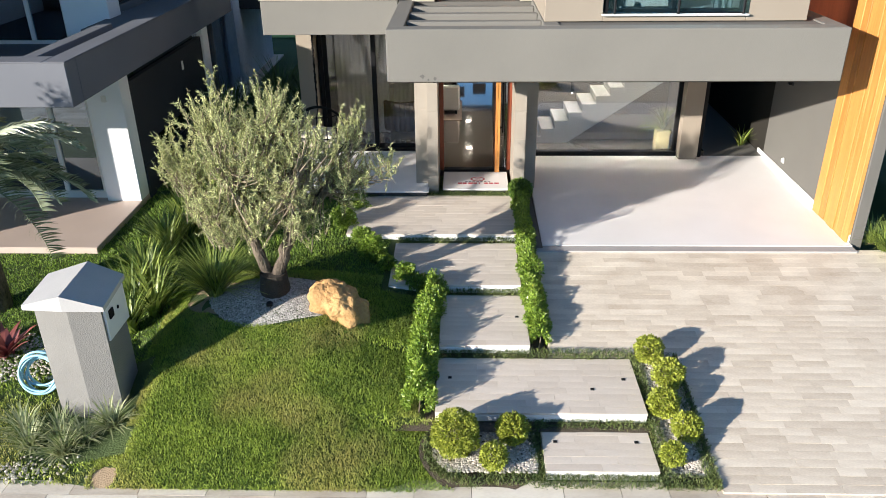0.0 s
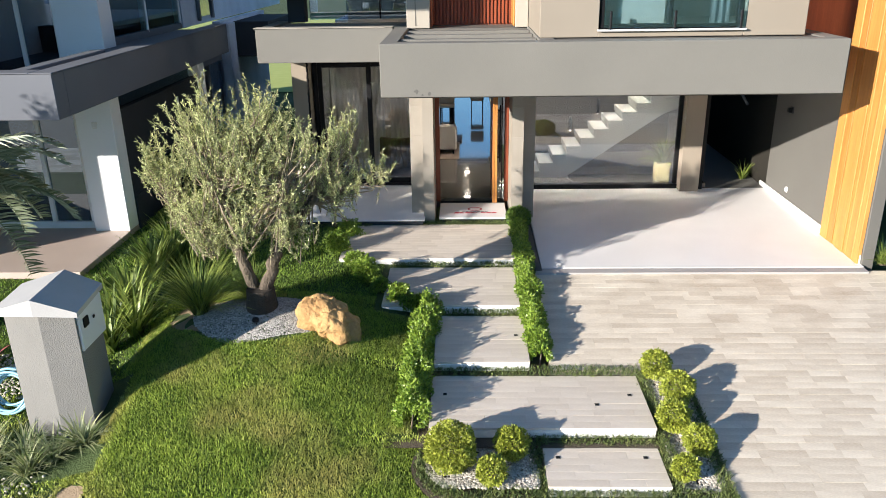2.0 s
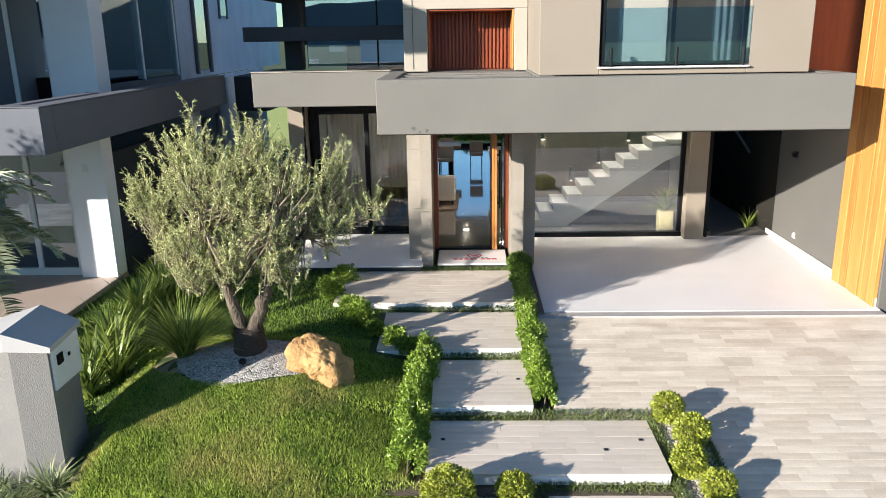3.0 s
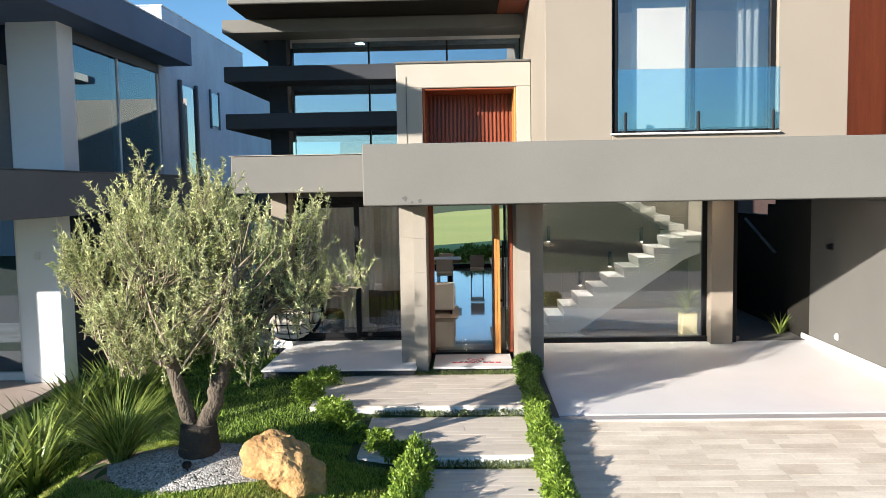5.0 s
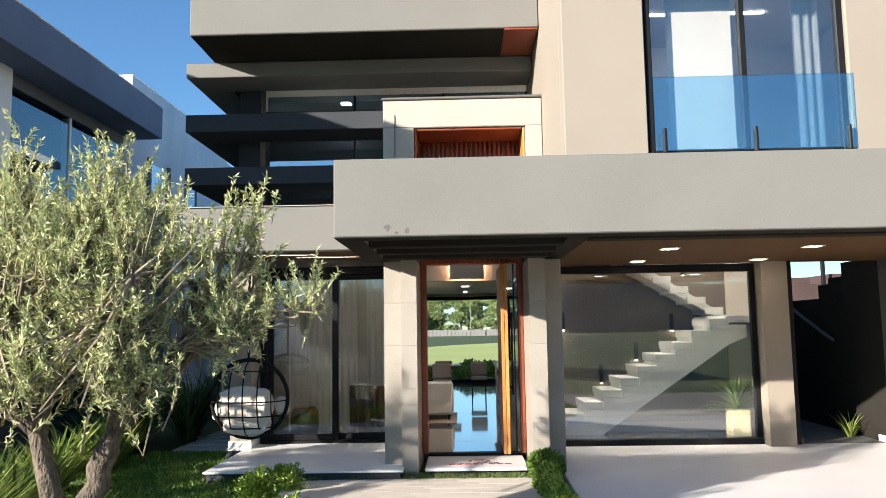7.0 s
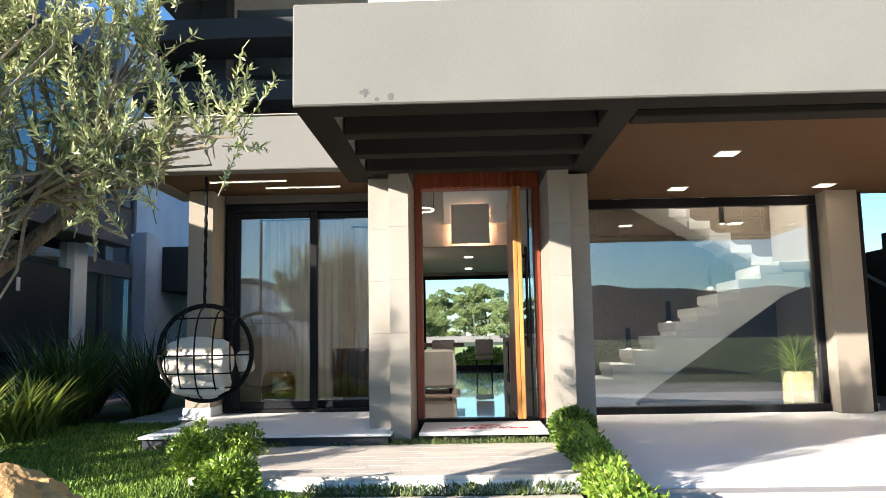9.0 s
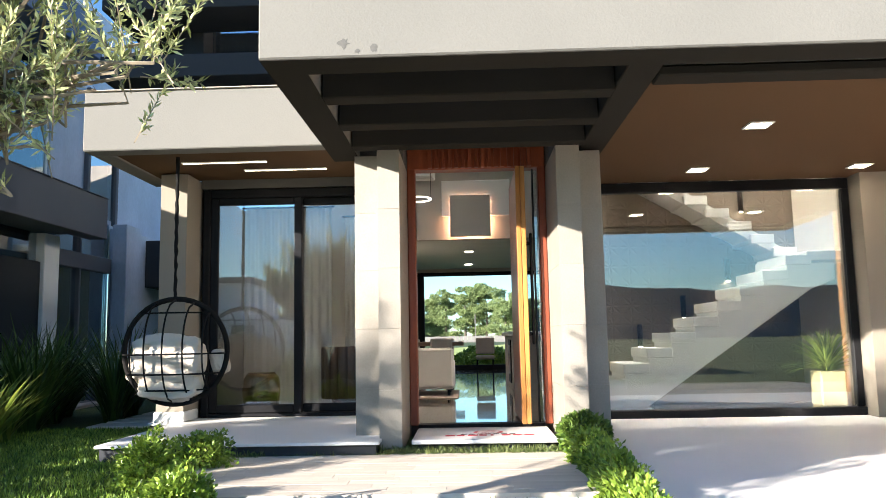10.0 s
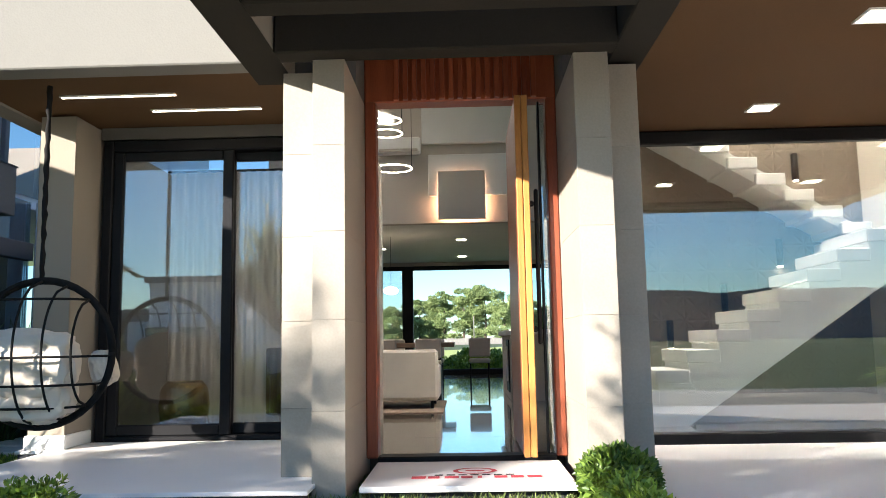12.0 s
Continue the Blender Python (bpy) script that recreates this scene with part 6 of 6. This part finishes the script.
part("clerestory", boxes((-7.12, -7.09, 15.76, 20.6, 2.41, 2.89), bev=0), M_BLUEGLASS, nb)
part("corner_post", boxes((-7.3, -6.95, 20.62, 21.1, -0.2, 2.89)), M_NWALL, nb)
part("corner_post", boxes((-7.2, -6.9, 23.6, 24.3, -0.2, 3.48)), M_NBLUE, nb)
part("side_glazing", boxes((-7.3, -7.28, 21.1, 23.6, -0.1, 3.48), bev=0), M_BLUEGLASS, nb)
part("glazing_rail", boxes((-7.33, -7.2, 21.1, 23.6, 2.45, 2.75)), M_NGREY, nb)
part("glazing_rail", boxes((-7.33, -7.2, 22.3, 22.36, -0.1, 3.48)), M_NGREY, nb)
part("rear_wall", boxes((-7.6, -7.35, 24.3, 29.8, -0.2, 3.5)), M_NBLUE, nb)
part("rear_box", boxes((-7.35, -6.2, 25.6, 29, 2.3, 3.4)), M_DARK, nb)
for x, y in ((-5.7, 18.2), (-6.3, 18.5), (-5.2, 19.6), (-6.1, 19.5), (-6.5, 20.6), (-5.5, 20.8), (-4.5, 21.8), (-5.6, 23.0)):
    clump("shade_plant", (x, y, -0.16), 170, 1.6, 0.035, M_SHADE, "tall green plant in the side passage, darkened for shade", rs, 0.55, 0.25, group="plants in the side passage")
for k in range(5):
    part("side_step", boxes((-5.1, -4.05, 18.5 + k * 0.6, 18.95 + k * 0.6, -0.2, -0.11)), M_STONE, None, "flat stone slab in the side passage", category="paving slab", group="slabs in the side passage")
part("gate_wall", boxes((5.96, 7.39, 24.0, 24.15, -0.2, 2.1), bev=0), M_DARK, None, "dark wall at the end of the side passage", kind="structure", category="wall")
part("passage_floor", boxes((5.96, 7.39, 18.205, 24.0, -0.5, -0.11), bev=0), M_GREY, None, "dark paved side passage", kind="structure", category="floor")

rail = thing("leaning_pipe", (7.3, 20.9, 1.95), "grey metal pipe fixed along the passage wall", "pipe")
part("pipe", tube(bmesh.new(), [(7.33, 21.85, 2.32), (7.33, 20.9, 1.97), (7.33, 19.95, 1.62)], 0.035, 8), M_NGREY, rail, smooth=True)
for y, z in ((21.6, 2.23), (20.1, 1.68)):
    part("clip", boxes((7.3, 7.398, y - 0.02, y + 0.02, z - 0.05, z + 0.03)), M_FRAME, rail)
# Brick colour lowered so that it holds the shade on this wall.
M_BRICK = surface("shaded_brick", (0.045, 0.026, 0.023), (0.085, 0.052, 0.046), 0.8, 12, 0.95, 0.4)
raw = thing("unfinished_house", (16, 41, -0.2), "unfinished brick and grey render house behind the passage", "house")
part("wall", boxes((11.5, 23, 40, 46, -0.3, 3.75), (11.5, 15.9, 40, 46, 3.752, 4.05), (16.9, 18.2, 40, 46, 3.752, 4.2)), M_BRICK, raw)
part("window", boxes((15.7, 16.6, 39.93, 39.99, 1.4, 2.5)), M_FRAME, raw)
part("post", boxes((16.3, 16.45, 39.6, 39.75, -0.3, 5.2)), M_FRAME, raw)

# ---- rear garden and distance ----
def far_field(x, y):
    return float(np.interp(y, [33.3, 60, 120, 260, 900], [-0.1, -0.05, -0.3, -1.0, -1.0])) + (0.9 * math.exp(-(((x - 14) / 12) ** 2 + ((y - 95) / 22) ** 2)))


grid_sheet("rear_lawn", [-300, -60, -30] + list(range(-24, 40, 4)) + [60, 300], [33.3, 36, 40, 50, 60] + list(range(68, 140, 8)) + [180, 260, 600], far_field, M_FIELD, "sunlit mown green behind the house", "ground")
P = np.stack([rb.uniform(-5, 7, 9000), rb.normal(36.2, 0.25, 9000), rb.uniform(0, 1, 9000)], 1)
P[:, 2] = -0.1 + P[:, 2] * (0.62 + 0.14 * np.sin(P[:, 0] * 2.3) + 0.08 * np.sin(P[:, 0] * 6.1))
v, f = leaf_quads(P, rb.normal(size=P.shape) + np.array([0, -0.5, 0.6]), 0.16, 0.09, rb, 0.15)
rh_ = thing("rear_hedge", (0, 36.2, -0.1), "dark green leafy hedge in the rear garden", "hedge")
raw_mesh("foliage", v, f, M_HEDGE, rh_)
M_FENCE = surface("fence_wood", (0.17, 0.16, 0.15), (0.23, 0.22, 0.20), 0.5, 8, 0.9, 0.1)
fn = thing("far_fence", (0, 250, -1), "long pale plank fence beyond the green", "fence")
for k in range(75):
    x = -42 + k * 1.2
    part("plank", boxes((x, x + 1.1, 250, 250.12, -1.1, 1.85 + 0.08 * math.sin(k * 1.7)), bev=0), M_FENCE, fn)


def far_tree(x, y, hgt, wid, rng):
    t = thing("far_tree", (x, y, -1), "tall green tree beyond the fence", "tree", "trees beyond the fence")
    part("trunk", tube(bmesh.new(), [(x, y, -1.1), (x + 0.3, y, hgt * 0.4), (x, y, hgt * 0.8)], [0.5, 0.35, 0.12], 7), M_BARK, t)
    C, Dd = [], []
    for k in range(30):
        h = rng.uniform(0.12, 0.97)
        cx, cy = x + rng.normal() * wid * 0.5 * (1.15 - 0.6 * h), y + rng.normal() * wid * 0.3
        w = wid * rng.uniform(0.14, 0.3) * (1.2 - 0.45 * h)
        d = rng.normal(size=(300, 3))
        d /= np.linalg.norm(d, axis=1, keepdims=True)
        C.append(np.array([cx, cy, hgt * h]) + d * w * np.array([1.25, 1, 0.6]) * rng.uniform(0.5, 1.15, (300, 1)))
        Dd.append(d)
    v, f = leaf_quads(np.concatenate(C), np.concatenate(Dd) + rng.normal(size=(9000, 3)) * 0.9, 0.62, 0.4, rng, 0.2)
    raw_mesh("crown", v, f, M_FAR, t)


rf = np.random.default_rng(91)
for k in range(16):
    far_tree(-34 + k * 4.6 + rf.normal() * 1.2, 268 + rf.uniform(-8, 14), 9 + 11 * math.exp(-((k - 7.5) / 4.2) ** 2) + rf.normal() * 1.3, 6.5, rf)
for x in (2.5, 16):
    part("utility_pole", tube(bmesh.new(), [(x, 246, -1.05), (x, 246, 8.5)], 0.14, 8), M_FENCE, None, "pale utility pole beyond the green", category="pole")

# ---- across the street, seen in the glass ----
def street_house(x, w, d, h1, h2, mat):
    t = thing("street_house", (x, -26, -1), "plain modern house across the street", "house", "houses across the street")
    part("ground_storey", boxes((x, x + w, -26 - d, -24, -1.05, h1)), mat, t)
    part("upper_storey", boxes((x + 1, x + w * 0.75, -26 - d, -25, h1, h2)), M_NWALL, t)
    part("roof", boxes((x + 0.7, x + w * 0.78, -26.3 - d, -24.7, h2, h2 + 0.4)), M_NGREY, t)
    for k in range(3):
        xx = x + 1.2 + k * (w - 2) / 3
        wd = part("window", boxes((xx, xx + 1.6, -24.02, -23.97, 0.2, 2.2)), M_FRAME, t)
        part("pane", boxes((xx + 0.1, xx + 1.5, -23.97, -23.95, 0.3, 2.1), bev=0), M_NGLASS, wd)


for x, w, h1, h2, m in ((-22, 9, 2.6, 5.2, M_NWALL), (-9, 9, 2.4, 4.6, M_RENDER), (-40, 9, 2.4, 4.8, M_NWALL)):
    street_house(x, w, 8, h1, h2, m)
M_HILL = surface("hill_green", (0.08, 0.10, 0.10), (0.13, 0.15, 0.15), 0.01, 0.2, 1.0, 0.0)
V, F = [], []
for k in range(81):
    x = -700 + k * 17.5
    z = 25 + 12 * noise.noise(Vector((k * 0.13, 0.3, 0))) + 5 * noise.noise(Vector((k * 0.5, 2, 0)))
    V += [(x, -420, -2), (x, -460, z)]
F = [(2 * k, 2 * k + 2, 2 * k + 3, 2 * k + 1) for k in range(80)]
raw_mesh("backdrop_hills", V, F, M_HILL, None, "low wooded hills far behind the street", True, "structure", "backdrop")

# ---- pavement slabs along the street ----
V, F = [], []
yy, rv = 4.4, random.Random(6)
while yy < 7.5:
    xx = -16.0 + rv.uniform(0, 0.6)
    while xx < 16:
        ln = rv.choice([0.62, 0.75, 0.9, 1.2])
        b = len(V)
        zz = -0.955 + rv.uniform(-0.002, 0.002)
        x0, x1, y0, y1 = xx + 0.004, xx + ln - 0.004, yy + 0.004, yy + 0.34 - 0.004
        V += [(x0, y0, zz), (x1, y0, zz), (x1, y1, zz), (x0, y1, zz), (x0, y0, -0.975), (x1, y0, -0.975), (x1, y1, -0.975), (x0, y1, -0.975)]
        F += [(b, b + 1, b + 2, b + 3), (b + 4, b + 5, b + 1, b), (b + 5, b + 6, b + 2, b + 1), (b + 6, b + 7, b + 3, b + 2), (b + 7, b + 4, b, b + 3)]
        xx += ln
    yy += 0.34
raw_mesh("pavement_slabs", V, F, M_STONES, walkway, kind="stuff")

# glass lets the daylight in
for ob in bpy.data.objects:
    if ob.type == "MESH" and ob.name.split(".")[0] in ("pane", "guard_pane", "side_pane"):
        ob.visible_shadow = False
